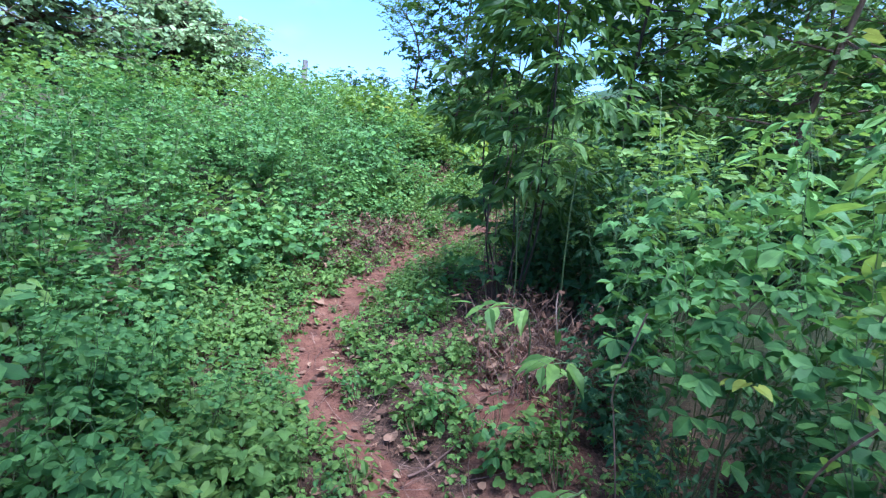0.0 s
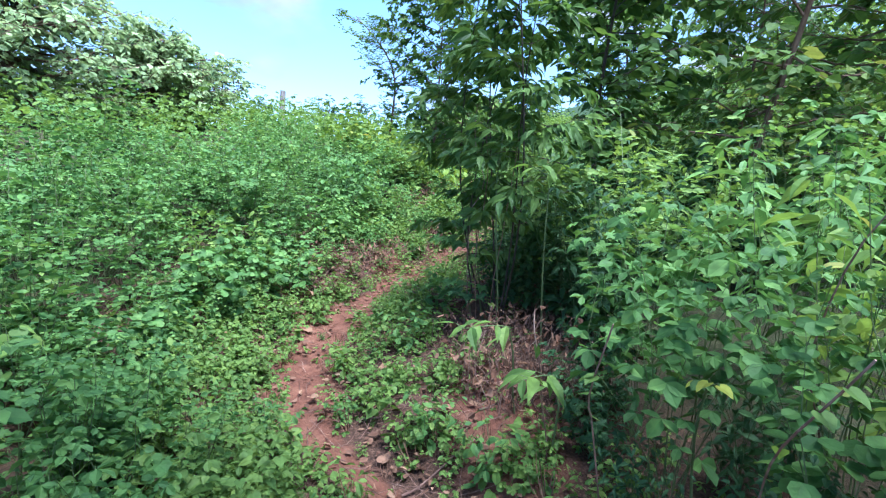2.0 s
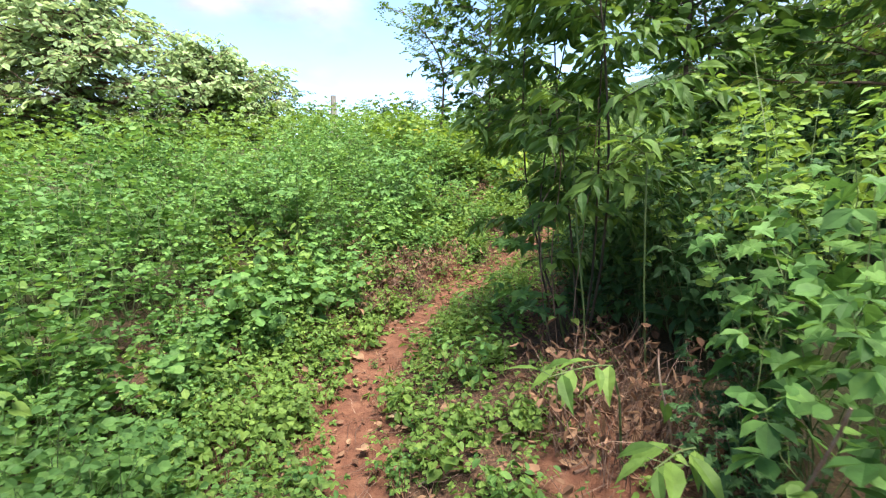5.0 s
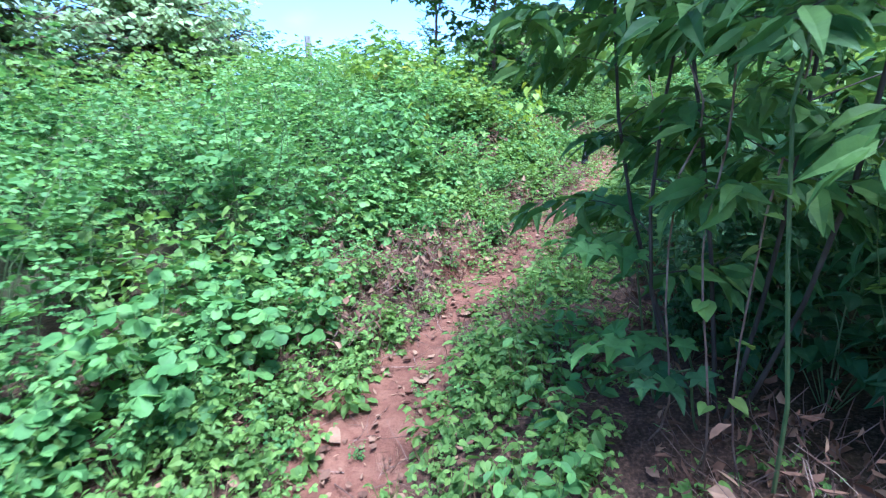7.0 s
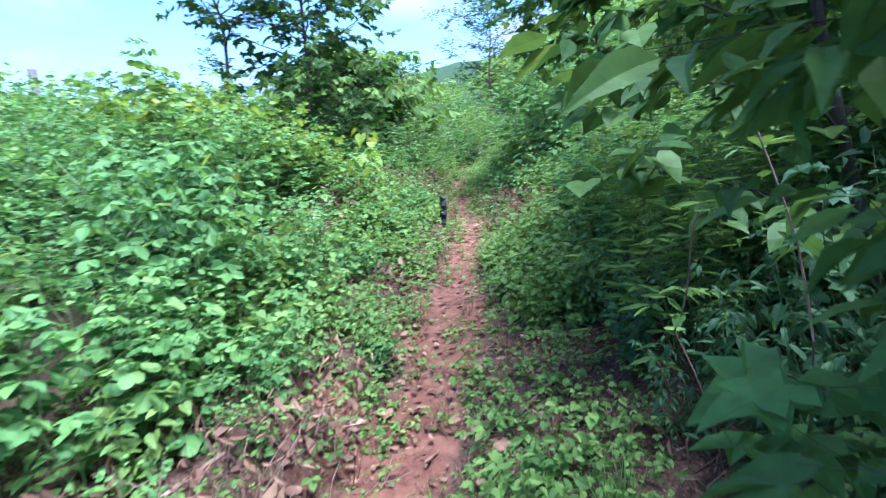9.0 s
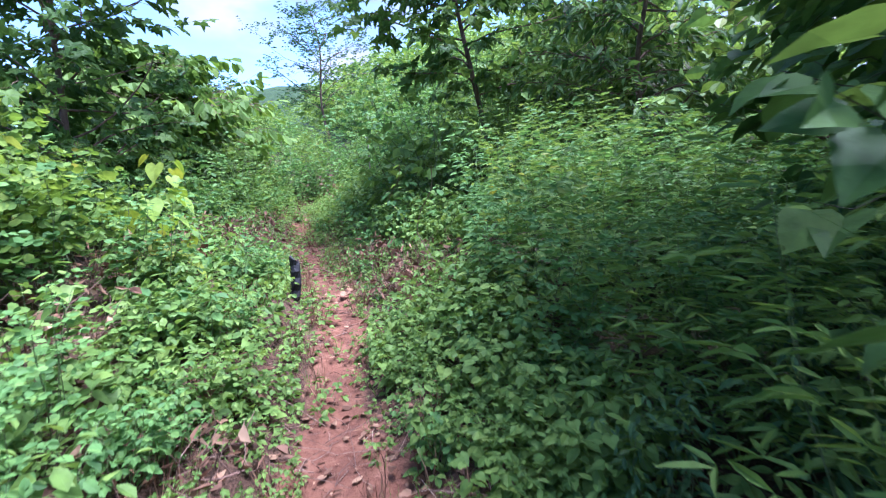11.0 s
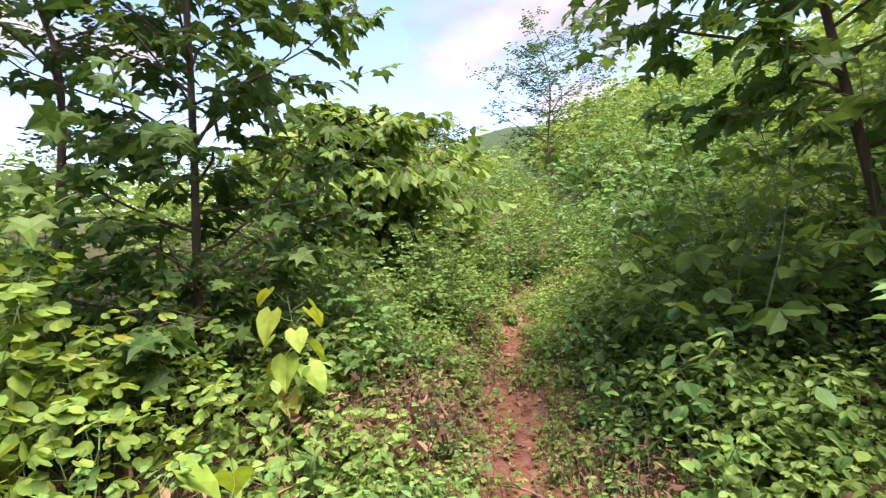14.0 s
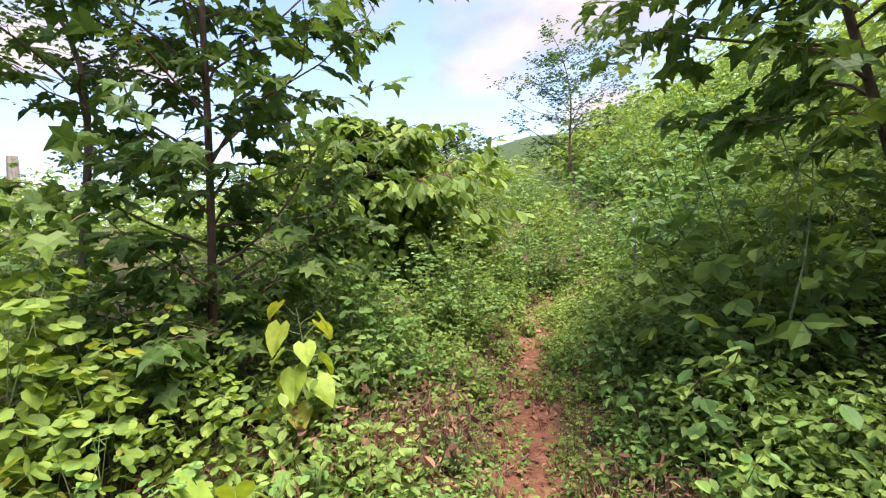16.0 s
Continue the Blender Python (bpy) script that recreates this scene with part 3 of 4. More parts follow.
for x, y in scatter(-5.6, 3.2, -0.9, 10.4, 0.365):
    d = float(off_trail(x, y))
    if d > (-0.42 if y > 4.4 else -0.66) or d < -4.6 or lane_gap(x, y) < 0.6:
        continue
    if 7.5 < y < 9.5 and d > -1.8 and R.random() < 0.65:
        continue
    edge = max(0, min(1, (-d - (0.45 if y > 4.4 else 0.6)) / 0.9, (lane_gap(x, y) - 0.42) / 0.6))
    if math.hypot(x - 0.22, y - 9.6) < 0.5:
        continue
    patch = noise.noise((x * 0.75, y * 0.75, 3.0))
    hollow = noise.noise((x * 1.5, y * 1.5, 9.0)) if lane_gap(x, y) > 1.0 else 0.0
    tall = 1.25 if lane_gap(x, y) > 1.0 and R.random() < 0.06 else 1.0
    pick = R.random() + 0.55 * patch
    kind = WEED if pick < 0.5 * edge + 0.12 else (CLOVER if pick < 0.84 else BROAD)
    kind.stand(x, y, R.uniform(0, 6.28), R.uniform(0.85, 1.12) * (0.34 + 0.66 * edge) * (1.0 + 0.42 * hollow) * tall, (R.uniform(-9, 9), R.uniform(-9, 9)))


LUSH = Kind([plant("weed_plant", "tall fresh green weed with large rounded three-part leaves", "weed", "weeds on the slope",
                   herb(s, 1.15, 0.44, 9, 12, ("round", "three"), 0.10, 0.45), M_LUSH) for s in (35, 36)])
for x, y, k in ((-0.35, 7.9, 0.8), (-0.85, 8.2, 1.0), (-0.3, 8.5, 0.95), (-0.9, 8.9, 1.1), (-1.4, 8.3, 1.1), (-0.45, 9.1, 0.9), (-1.5, 9.1, 1.15), (0.1, 8.3, 0.7), (0.4, 8.72, 0.55), (-0.1, 7.85, 0.7), (0.25, 9.2, 0.62), (0.6, 9.6, 0.5), (0.0, 8.85, 0.8), (-0.6, 7.6, 0.9)):
    LUSH.stand(x, y, R.uniform(0, 6.28), k, (R.uniform(-6, 6), R.uniform(-6, 6)))


def merged(name, label, category, group, sources, spots, leaf_mat):
    """Many far plants that nobody could count, as one mesh."""
    V, F, n = [], [], 0
    made = []
    for b in sources:
        b.settle()
        made.append((np.concatenate(b.v), b.f))
    for i, (x, y, turn, size) in enumerate(spots):
        v, f = made[i % len(made)]
        c, s = math.cos(turn) * size, math.sin(turn) * size
        w = np.stack([v[:, 0] * c - v[:, 1] * s + x, v[:, 0] * s + v[:, 1] * c + y, v[:, 2] * size + gz(x, y)], -1)
        V.append(w)
        F += [tuple(k + n for k in g) for g in f]
        n += len(v)
    me = bpy.data.meshes.new(name)
    me.from_pydata(np.concatenate(V).tolist(), [], F)
    me.materials.append(leaf_mat)
    return tagged(new(name, me), label, category, group, kind="stuff")


far_src = [herb(s, 0.95, 0.5, 6, 5, ("disc", "three"), 0.105, 0.15)[1] for s in (41, 42, 43)]
spots = []
for x, y in scatter(-16, 5.0, -4.5, 22.5, 0.74):
    d = float(off_trail(x, y))
    if d > ((-0.9 if y < -2.6 else -4.4) if y < 10.4 else -1.0) or (d > -1.6 and y < 15 and y > -1):
        continue
    if y < -1.5 and R.random() < 0.5:
        continue
    spots.append((x, y, R.uniform(0, 6.28), R.uniform(0.8, 1.15) * (1.0 + 0.35 * noise.noise((x * 0.6, y * 0.6, 5.0)))))
# brighter leaf colour stands in for grazing light and haze on the far field
merged("weed_field", "dense field of green weeds covering the far slope", "weeds", "", far_src, spots, M_BRIGHT)

# right slope and mounds beside the upper path: fine-leaved shrubs
FINE = Kind([plant("shrub", "light green fine-leaved shrub overgrown with creepers", "shrub", "shrubs beside the upper path",
                   mound(s, 0.52, 0.92, 24, 8, ("oval", lay), size), mat) for s, lay, size, mat in ((51, 2, 0.046, M_BRIGHT), (52, "three", 0.058, M_FIELD), (53, "three", 0.062, M_BRIGHT), (54, 2, 0.048, M_FIELD))])
for x, y in scatter(-0.6, 9.5, 8.3, 18.0, 0.66):
    d = float(off_trail(x, y))
    if (abs(d) < 0.45 and y < 12.3) or d < -3.2 or d > 4.8 or (d < 0 and (y < 9.5 or x < 0.9 and y < 10.2)) or math.hypot(x - 0.22, y - 9.6) < 0.6 or math.hypot(x - 1.5, y - 13.1) < 0.95:
        continue
    if d > 0 and ((y < 12.2 and d < 0.55 + min(0.9, max(0, 12.0 - y) * 0.4)) or (d > 1.5 and R.random() < 0.08)):
        continue
    near = max(0, min(1, (abs(d) - 0.3) / 0.9)) if y < 12.3 else 0.5
    big = (R.uniform(1.6, 2.15) if R.random() < 0.35 else R.uniform(0.8, 1.2)) if d > 1.3 else (R.uniform(1.2, 1.5) if R.random() < 0.35 else R.uniform(0.7, 1.05)) * (0.6 + 0.4 * near)
    FINE.stand(x, y, R.uniform(0, 6.28), big, (R.uniform(-8, 8), R.uniform(-8, 8)))
hill_src = [mound(s, 0.85, 1.2, 22, 5, ("oval", "three"), 0.11)[1] for s in (61, 62, 63)]
spots = []
for x, y in scatter(4.0, 24, 6.5, 34, 1.5):
    d = float(off_trail(x, y))
    if 1.0 < d < 14 and (d > 4.4 or y > 17.2):
        spots.append((x, y, R.uniform(0, 6.28), R.uniform(1.0, 2.2)))
for x, y in scatter(-4, 14, 17.5, 40, 1.2):
    if -9 < float(off_trail(x, y)) < -0.8 and y > 24 - 3 * R.random():
        spots.append((x, y, R.uniform(0, 6.28), R.uniform(0.8, 1.3)))
for x, y in scatter(1.0, 12, -4.5, 6.5, 1.4):
    if x > 3.4 or y < -2.4:
        spots.append((x, y, R.uniform(0, 6.28), R.uniform(0.9, 1.4)))
merged("hill_scrub", "light green scrub covering the hillside", "scrub", "", hill_src, spots, M_BRIGHT)

# right of the lower path: broad-leaved thicket
THICKET = Kind([plant("thicket_shrub", "dense green shrub with broad three-part leaves beside the path", "shrub", "thicket beside the path",
                      herb(s, 1.5, 0.55, 12, n, kind, size, 0.46), mat) for s, kind, size, n, mat in ((71, ("round", "three"), 0.08, 15, M_FIELD), (72, ("oval", "three"), 0.10, 14, M_FIELD), (73, ("lobed", "one"), 0.15, 16, M_FIELD), (76, ("disc", 3), 0.062, 10, M_BRIGHT))]
               + [plant("thicket_shrub", "green shrub with long pointed leaves beside the path", "shrub", "thicket beside the path",
                        herb(s, 1.45, 0.55, 11, 19, ("lance", "one"), 0.16, 0.46), mat) for s, mat in ((74, M_BRIGHT), (75, M_FIELD))])
for x, y, s in ((1.15, 0.85, 0.84), (0.92, 1.4, 0.80), (1.05, 1.95, 0.86), (1.55, 0.55, 0.95), (1.5, 1.2, 1.0), (1.6, 1.9, 1.0), (2.1, 0.7, 1.0), (2.1, 1.5, 1.05), (2.2, 2.3, 1.05), (1.45, 2.6, 1.0),
                (2.8, 1.1, 1.1), (2.8, 2.0, 1.1), (1.75, -0.1, 0.9), (1.2, 3.3, 0.9), (1.9, 3.2, 1.0), (2.7, 3.0, 1.1)):
    THICKET.stand(x, y, R.uniform(0, 6.28), s, (R.uniform(-6, 6), R.uniform(-6, 6)))
# dark leaf colour puts the thicket's inner shade into these shrubs
DARK = Kind([plant("thicket_shrub", "shrub with pointed leaves, dark green to stand for thicket shade", "shrub", "thicket beside the path",
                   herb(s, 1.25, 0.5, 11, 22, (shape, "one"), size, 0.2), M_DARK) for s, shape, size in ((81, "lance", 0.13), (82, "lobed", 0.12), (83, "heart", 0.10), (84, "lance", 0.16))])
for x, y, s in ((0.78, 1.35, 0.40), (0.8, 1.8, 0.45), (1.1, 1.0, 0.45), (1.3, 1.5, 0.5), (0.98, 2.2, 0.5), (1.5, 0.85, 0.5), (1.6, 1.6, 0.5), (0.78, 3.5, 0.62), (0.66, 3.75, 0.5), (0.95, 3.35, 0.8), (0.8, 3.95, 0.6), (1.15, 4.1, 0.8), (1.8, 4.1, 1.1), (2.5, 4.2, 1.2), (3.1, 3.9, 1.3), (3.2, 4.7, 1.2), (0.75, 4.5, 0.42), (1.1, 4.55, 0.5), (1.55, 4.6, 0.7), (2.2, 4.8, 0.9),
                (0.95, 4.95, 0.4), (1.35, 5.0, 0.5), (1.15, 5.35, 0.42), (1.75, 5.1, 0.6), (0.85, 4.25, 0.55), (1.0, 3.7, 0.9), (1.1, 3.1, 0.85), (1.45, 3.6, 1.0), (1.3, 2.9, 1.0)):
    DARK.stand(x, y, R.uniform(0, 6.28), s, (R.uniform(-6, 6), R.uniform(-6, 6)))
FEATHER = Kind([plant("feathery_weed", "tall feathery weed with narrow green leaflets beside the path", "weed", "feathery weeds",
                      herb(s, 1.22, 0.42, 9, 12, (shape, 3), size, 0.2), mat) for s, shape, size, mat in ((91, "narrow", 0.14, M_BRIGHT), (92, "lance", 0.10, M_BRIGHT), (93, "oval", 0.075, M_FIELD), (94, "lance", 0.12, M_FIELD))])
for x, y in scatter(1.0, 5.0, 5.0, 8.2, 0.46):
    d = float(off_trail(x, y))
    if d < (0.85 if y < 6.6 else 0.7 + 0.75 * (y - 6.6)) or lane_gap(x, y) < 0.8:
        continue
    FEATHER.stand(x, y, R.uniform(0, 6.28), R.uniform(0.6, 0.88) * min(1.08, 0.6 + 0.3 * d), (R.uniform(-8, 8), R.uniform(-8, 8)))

# ---- trees ----
STEMS = [(141, 3.4, (-0.14, -0.2), 0.42, 0.34, 15), (142, 3.9, (0.08, -0.05), 0.5, 0.30, 17), (143, 4.0, (0.36, 0.0), 0.52, 0.22, 19), (144, 3.1, (0.3, -0.3), 0.46, 0.26, 17), (145, 3.7, (0.28, 0.05), 0.46, 0.28, 15)]
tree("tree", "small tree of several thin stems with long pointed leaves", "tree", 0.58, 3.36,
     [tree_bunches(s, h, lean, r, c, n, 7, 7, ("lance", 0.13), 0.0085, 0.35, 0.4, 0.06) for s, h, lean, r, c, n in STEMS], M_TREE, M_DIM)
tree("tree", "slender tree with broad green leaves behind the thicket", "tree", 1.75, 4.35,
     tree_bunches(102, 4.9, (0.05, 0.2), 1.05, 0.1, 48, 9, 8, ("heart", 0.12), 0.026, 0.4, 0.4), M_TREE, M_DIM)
tree("tree", "slender tree with broad green leaves behind the thicket", "tree", 2.9, 4.2,
     tree_bunches(103, 5.0, (0.2, 0.1), 1.15, 0.2, 36, 8, 8, ("oval", 0.13), 0.04, 0.4, 0.4), M_TREE)
tree("tree", "tall tree with pale green leaves behind the thicket", "tree", 4.3, 3.4,
     tree_bunches(104, 5.2, (0.2, 0.3), 1.4, 0.15, 36, 9, 8, ("oval", 0.14), 0.05, 0.4, 0.4), M_TREE)
tree("tree", "leaning tree with drooping lobed leaves beside the upper path", "tree", 3.95, 8.4,
     tree_bunches(105, 3.9, (-0.35, 0.2), 1.25, 0.2, 36, 7, 7, ("lobed", 0.15), 0.034, 0.35, 0.5), M_TREE)
tree("tree", "young tree with a dark reddish trunk and broad lobed leaves", "tree", 0.22, 9.6,
     tree_bunches(106, 5.4, (0.05, 0.1), 1.05, 0.05, 70, 7, 7, ("lobed", 0.13), 0.029, 0.8, 0.45, 0.02, top_thin=0.35), M_TREE)
tree("bush", "dense dark bush with large drooping pointed leaves", "bush", 1.5, 13.1,
     tree_bunches(107, 1.85, (0.1, 0), 1.3, 0.05, 76, 9, 9, ("oval", 0.19), 0.05, 0.45, 0.9), M_LUSH)
tree("tree", "thin forked tree with sparse feathery leaves", "tree", -0.75, 10.3,
     tree_bunches(108, 3.3, (-0.7, 0.2), 0.9, 0.3, 18, 7, 5, ("oval", 0.05), 0.034, 0.6, 0.2, lay=3), M_TREE)
tree("tree", "slim far tree with sparse feathery leaves against the sky", "tree", 7.6, 18.4,
     tree_bunches(109, 4.2, (-0.2, 0.2), 1.9, 0.2, 26, 7, 6, ("oval", 0.08), 0.045, 0.8, 0.2, lay=3), M_DARK)
tree("tree", "round far tree with small leaves against the sky", "tree", 6.2, 27.0,
     tree_bunches(110, 2.5, (0.1, 0.2), 2.2, 0.2, 36, 10, 9, ("oval", 0.17), 0.08, 0.5, 0.3), M_DARK)
for k, (tx, ty, th, tr) in enumerate(((-8.0, 10.0, 3.5, 2.1), (-10.2, 9.4, 4.6, 2.5), (-6.6, 11.9, 2.2, 1.8), (-11.5, 6.6, 5.0, 2.4))):
    tree("tree", "tree smothered in pale green vines at the edge of the field", "tree", tx, ty,
         tree_bunches(111 + k, th, (0.2, 0.2), tr, 0.02, 76, 10, 11, ("oval", 0.155), 0.09, 0.35, 0.5), M_VINE, group="vine-covered trees")
tree("tree", "small far tree on the crest of the field", "tree", -7.6, 17.5,
     tree_bunches(116, 2.1, (0.4, 0.2), 1.6, 0.15, 34, 9, 8, ("oval", 0.12), 0.08, 0.4, 0.3), M_DARK)
for k, (tx, ty, th) in enumerate(((-3.4, 18.2, 1.25), (-2.2, 18.8, 1.45), (-1.0, 18.4, 1.3), (0.4, 19.0, 1.4), (-5.8, 18.4, 1.1))):
    tree("shrub", "leafy young shrub standing above the weeds on the crest", "shrub", tx, ty,
         tree_bunches(121 + k, th, (0.1, 0.1), 0.75, 0.2, 16, 6, 6, ("oval", 0.11), 0.03, 0.8, 0.3), M_DARK, group="shrubs on the crest")
tree("tree", "small tree with pointed leaves behind the feathery weeds", "tree", 5.3, 7.0,
     tree_bunches(131, 4.0, (-0.3, 0.1), 1.3, 0.12, 44, 10, 8, ("lance", 0.16), 0.04, 0.35, 0.5), M_TREE)
tree("tree", "small tree with pointed leaves behind the feathery weeds", "tree", 6.6, 8.4,
     tree_bunches(132, 4.2, (-0.3, 0.1), 1.5, 0.12, 44, 10, 8, ("lance", 0.17), 0.05, 0.35, 0.5), M_TREE)
tree("tree", "small tree with pale leaves behind the thicket", "tree", 6.3, 5.2,
     tree_bunches(133, 4.2, (-0.1, 0.1), 1.5, 0.12, 40, 10, 8, ("oval", 0.14), 0.05, 0.35, 0.5), M_TREE)

# ---- small things ----


def charred_stump():
    rng = np.random.default_rng(5)
    b = Bunch()
    x, y = 1.27, 8.09
    h = 0.30
    pts = [(0.012 * math.sin(3 * t), 0.008 * math.cos(5 * t), -0.06 + (h + 0.06) * t) for t in np.linspace(0, 1, 9)]
    b.tube(pts, 0.040, 0.034, 10)
    V = b.v[0]
    for i in range(len(V)):
        V[i, :2] *= 1 + 0.16 * math.sin(i * 12.9) + 0.1 * math.sin(i * 4.7)
    V[-10:, 2] += rng.uniform(-0.035, 0.03, 10)
    ob = new("charred_stump", b.mesh("charred_stump", M_CHAR))
    ob.matrix_basis = pose(x, y, gz(x, y), 0, 7, 0)
    return tagged(ob, "short burnt black stump standing beside the footpath", "stump")


charred_stump()


def yellow_plant(x, y, height, n, size, seed):
    """A leggy plant whose big heart leaves turn yellow."""
    rng = np.random.default_rng(seed)
    stems, leaves = Bunch(), Bunch()
    line = sway(rng, (0, 0, -0.05), (0.05, -0.03, height), 8, 0.03)
    stems.tube(line, 0.005, 0.002, 5)
    for k in range(n):
        u = 0.35 + 0.65 * k / n
        q = u * 7
        j = min(int(q), 6)
        p = line[j] * (1 - (q - j)) + line[j + 1] * (q - j)
        w = spin(np.array([1.0, 0, 0]), k * 2.4 + rng.normal(0, 0.3))
        e = p + unit(w + 0.7 * UP) * size * rng.uniform(0.6, 1.0)
        stems.tube(sway(rng, p, e, 4, 0.05), 0.0018, 0.0012, 3)
        leaves.put("heart", e, unit(w * 0.55 - UP * rng.uniform(0.4, 1.0)), unit(w + 0.9 * UP + rng.normal(0, 0.15, 3)), size * rng.uniform(0.75, 1.15), rng.uniform(0.5, 1.3))
    ob = plant("vine", "leggy climbing plant with large yellowing heart-shaped leaves", "plant", "yellowing plants", (stems, leaves), M_YELLOW)
    ob.matrix_basis = pose(x, y, gz(x, y))
    return ob


yellow_plant(0.38, 7.95, 0.62, 9, 0.145, 1)
yellow_plant(0.72, 9.05, 0.80, 15, 0.14, 2)
# unseen tall tree added beside the start of the path; its crown shades it
tree("tree", "tall leafy unseen tree added to shade the start of the path", "tree", 0.8, -1.0,
     tree_bunches(120, 7.4, (-0.8, 0.3), 1.6, 0.62, 44, 9, 9, ("oval", 0.17), 0.07, 0.4, 0.4), M_TREE)
yellow_plant(0.55, 8.2, 0.42, 7, 0.14, 3)
yellow_plant(-0.1, 8.6, 0.75, 7, 0.10, 5)
yellow_plant(2.74, 7.42, 0.95, 7, 0.11, 6)
yellow_plant(-0.75, 6.9, 0.95, 6, 0.10, 7)

# herbs along the trail
SEEDLING = Kind([plant("herb", "low bright green herb growing beside the footpath", "herb", "herbs along the footpath",
                       herb(s, 0.15, 0.13, 6, 5, ("oval", "three"), 0.036, 0.2, stem_r=0.0018), M_BRIGHT) for s in (201, 202, 203)])
MINT = Kind([plant("herb", "upright green herb with pointed leaves beside the footpath", "herb", "herbs along the footpath",
                   herb(s, 0.30, 0.16, 6, 9, ("oval", "one"), 0.06, 0.15, stem_r=0.0022), M_FIELD) for s in (211, 212)])
HEARTY = Kind([plant("herb", "low green herb with rounded leaves beside the footpath", "herb", "herbs along the footpath",
                     herb(s, 0.20, 0.17, 6, 6, ("heart", "one"), 0.055, 0.2, stem_r=0.002), M_BRIGHT) for s in (221, 222)])


def tuft(seed, n, length):
    rng = np.random.default_rng(seed)
    b = Bunch()
    for k in range(n):
        a = rng.uniform(0, 6.28)
        w = np.array([math.cos(a), math.sin(a), 0])
        b.put("blade", w * rng.uniform(0, 0.03), unit(w * rng.uniform(0.15, 0.9) + UP), unit(w * 0.4 + UP * 0.3 + rng.normal(0, 0.1, 3)), length * rng.uniform(0.5, 1.1), rng.uniform(0.5, 2.5))
    return b


def grass_kind(seed, n, length):
    ob = new("grass_tuft", tuft(seed, n, length).mesh("grass_tuft", M_GRASS))
    return tagged(ob, "tuft of thin green and straw grass beside the footpath", "grass", "grass tufts")


GRASS = Kind([grass_kind(231, 34, 0.19), grass_kind(232, 26, 0.15), grass_kind(233, 40, 0.23)])
ISLANDS = ((0.35, 2.75, 0.14), (0.12, 2.6, 0.15), (0.38, 1.75, 0.16), (0.0, 3.15, 0.16), (-0.42, 3.0, 0.24), (-0.28, 2.5, 0.2), (-0.05, 2.0, 0.16), (0.15, 2.0, 0.12), (-0.3, 3.6, 0.26), (-0.12, 5.35, 0.12), (0.2, 5.2, 0.1), (0.55, 5.95, 0.12), (-0.1, 4.0, 0.25), (0.22, 4.6, 0.3))
for x, y in scatter(-1.9, 5.0, 0.9, 12.0, 0.245):
    d = float(off_trail(x, y))
    if d < -1.25 or d > 1.0:
        continue
    isle = any(math.hypot(x - a, y - b) < r for a, b, r in ISLANDS)
    a = abs(d)
    chance = 0.05 if a < 0.10 else (0.7 if a < 0.28 else (0.6 if d > 0 and y < 4.5 else 0.9))
    if isle:
        chance = 0.97
    if R.random() > chance:
        continue
    pick = R.random()
    kind = SEEDLING if pick < 0.42 else (HEARTY if pick < 0.68 else (MINT if pick < 0.98 else GRASS))
    kind.stand(x, y, R.uniform(0, 6.28), R.uniform(0.55, 1.15) * (0.6 if a < 0.25 and not isle else 1.0) * (1.15 if a > 0.6 else 0.9) * (0.6 if lane_gap(x, y) < 0.3 else 1.0), (R.uniform(-10, 10), R.uniform(-10, 10)))

# ground cover that nobody could count
cover_src = [herb(s, 0.10, 0.11, 4, 3, ("oval", "three"), 0.035, 0.2)[1] for s in (241, 242, 243)] + [tuft(244, 9, 0.11)]
spots = []
for x, y in scatter(-2.6, 6.0, 0.7, 13.5, 0.128):
    d = float(off_trail(x, y))
    if -1.6 < d < 1.5 and (abs(d) > (0.12 if y < 9.5 else 0.07) or R.random() < (0.10 if y < 9.5 else 0.3)) and R.random() < (0.36 if d > 0.1 and y < 4.5 else 0.82):
        spots.append((x, y, R.uniform(0, 6.28), R.uniform(0.6, 1.3)))
merged("ground_cover", "low mat of small green seedlings and grass beside the footpath", "ground cover", "", cover_src, spots, M_BRIGHT)
mat_src = [herb(s, h, 0.13, 5, n, (shape, lay), size, 0.2)[1] for s, h, n, shape, lay, size in ((271, 0.14, 5, "oval", "three", 0.038), (272, 0.17, 6, "heart", "one", 0.055), (273, 0.22, 7, "oval", "one", 0.06), (274, 0.12, 4, "round", "three", 0.034))]
spots = []
for x, y in scatter(-2.2, 0.7, 1.0, 4.7, 0.125):
    d = float(off_trail(x, y))
    isle = any(math.hypot(x - a, y - b) < r for a, b, r in ISLANDS)
    if (-1.1 < d < -0.11 and R.random() < 0.42) or isle:
        spots.append((x, y, R.uniform(0, 6.28), R.uniform(0.6, 1.2)))
merged("herb_mat", "ankle-high mixed green herbs growing over brown leaf litter", "herbs", "", mat_src, spots, M_BRIGHT)
straw = [tuft(245 + k, 14, 0.16) for k in range(3)]
spots = [(float(trail_x(y)) + R.choice((-1, 1)) * R.uniform(0.09, 0.75), y, R.uniform(0, 6.28), R.uniform(0.6, 1.2)) for y in [R.uniform(1.5, 13.4) for _ in range(300)] + [R.uniform(7.5, 11.5) for _ in range(160)]]
merged("straw", "dry brown grass lying along the footpath", "dry grass", "", straw, spots, M_DRY)
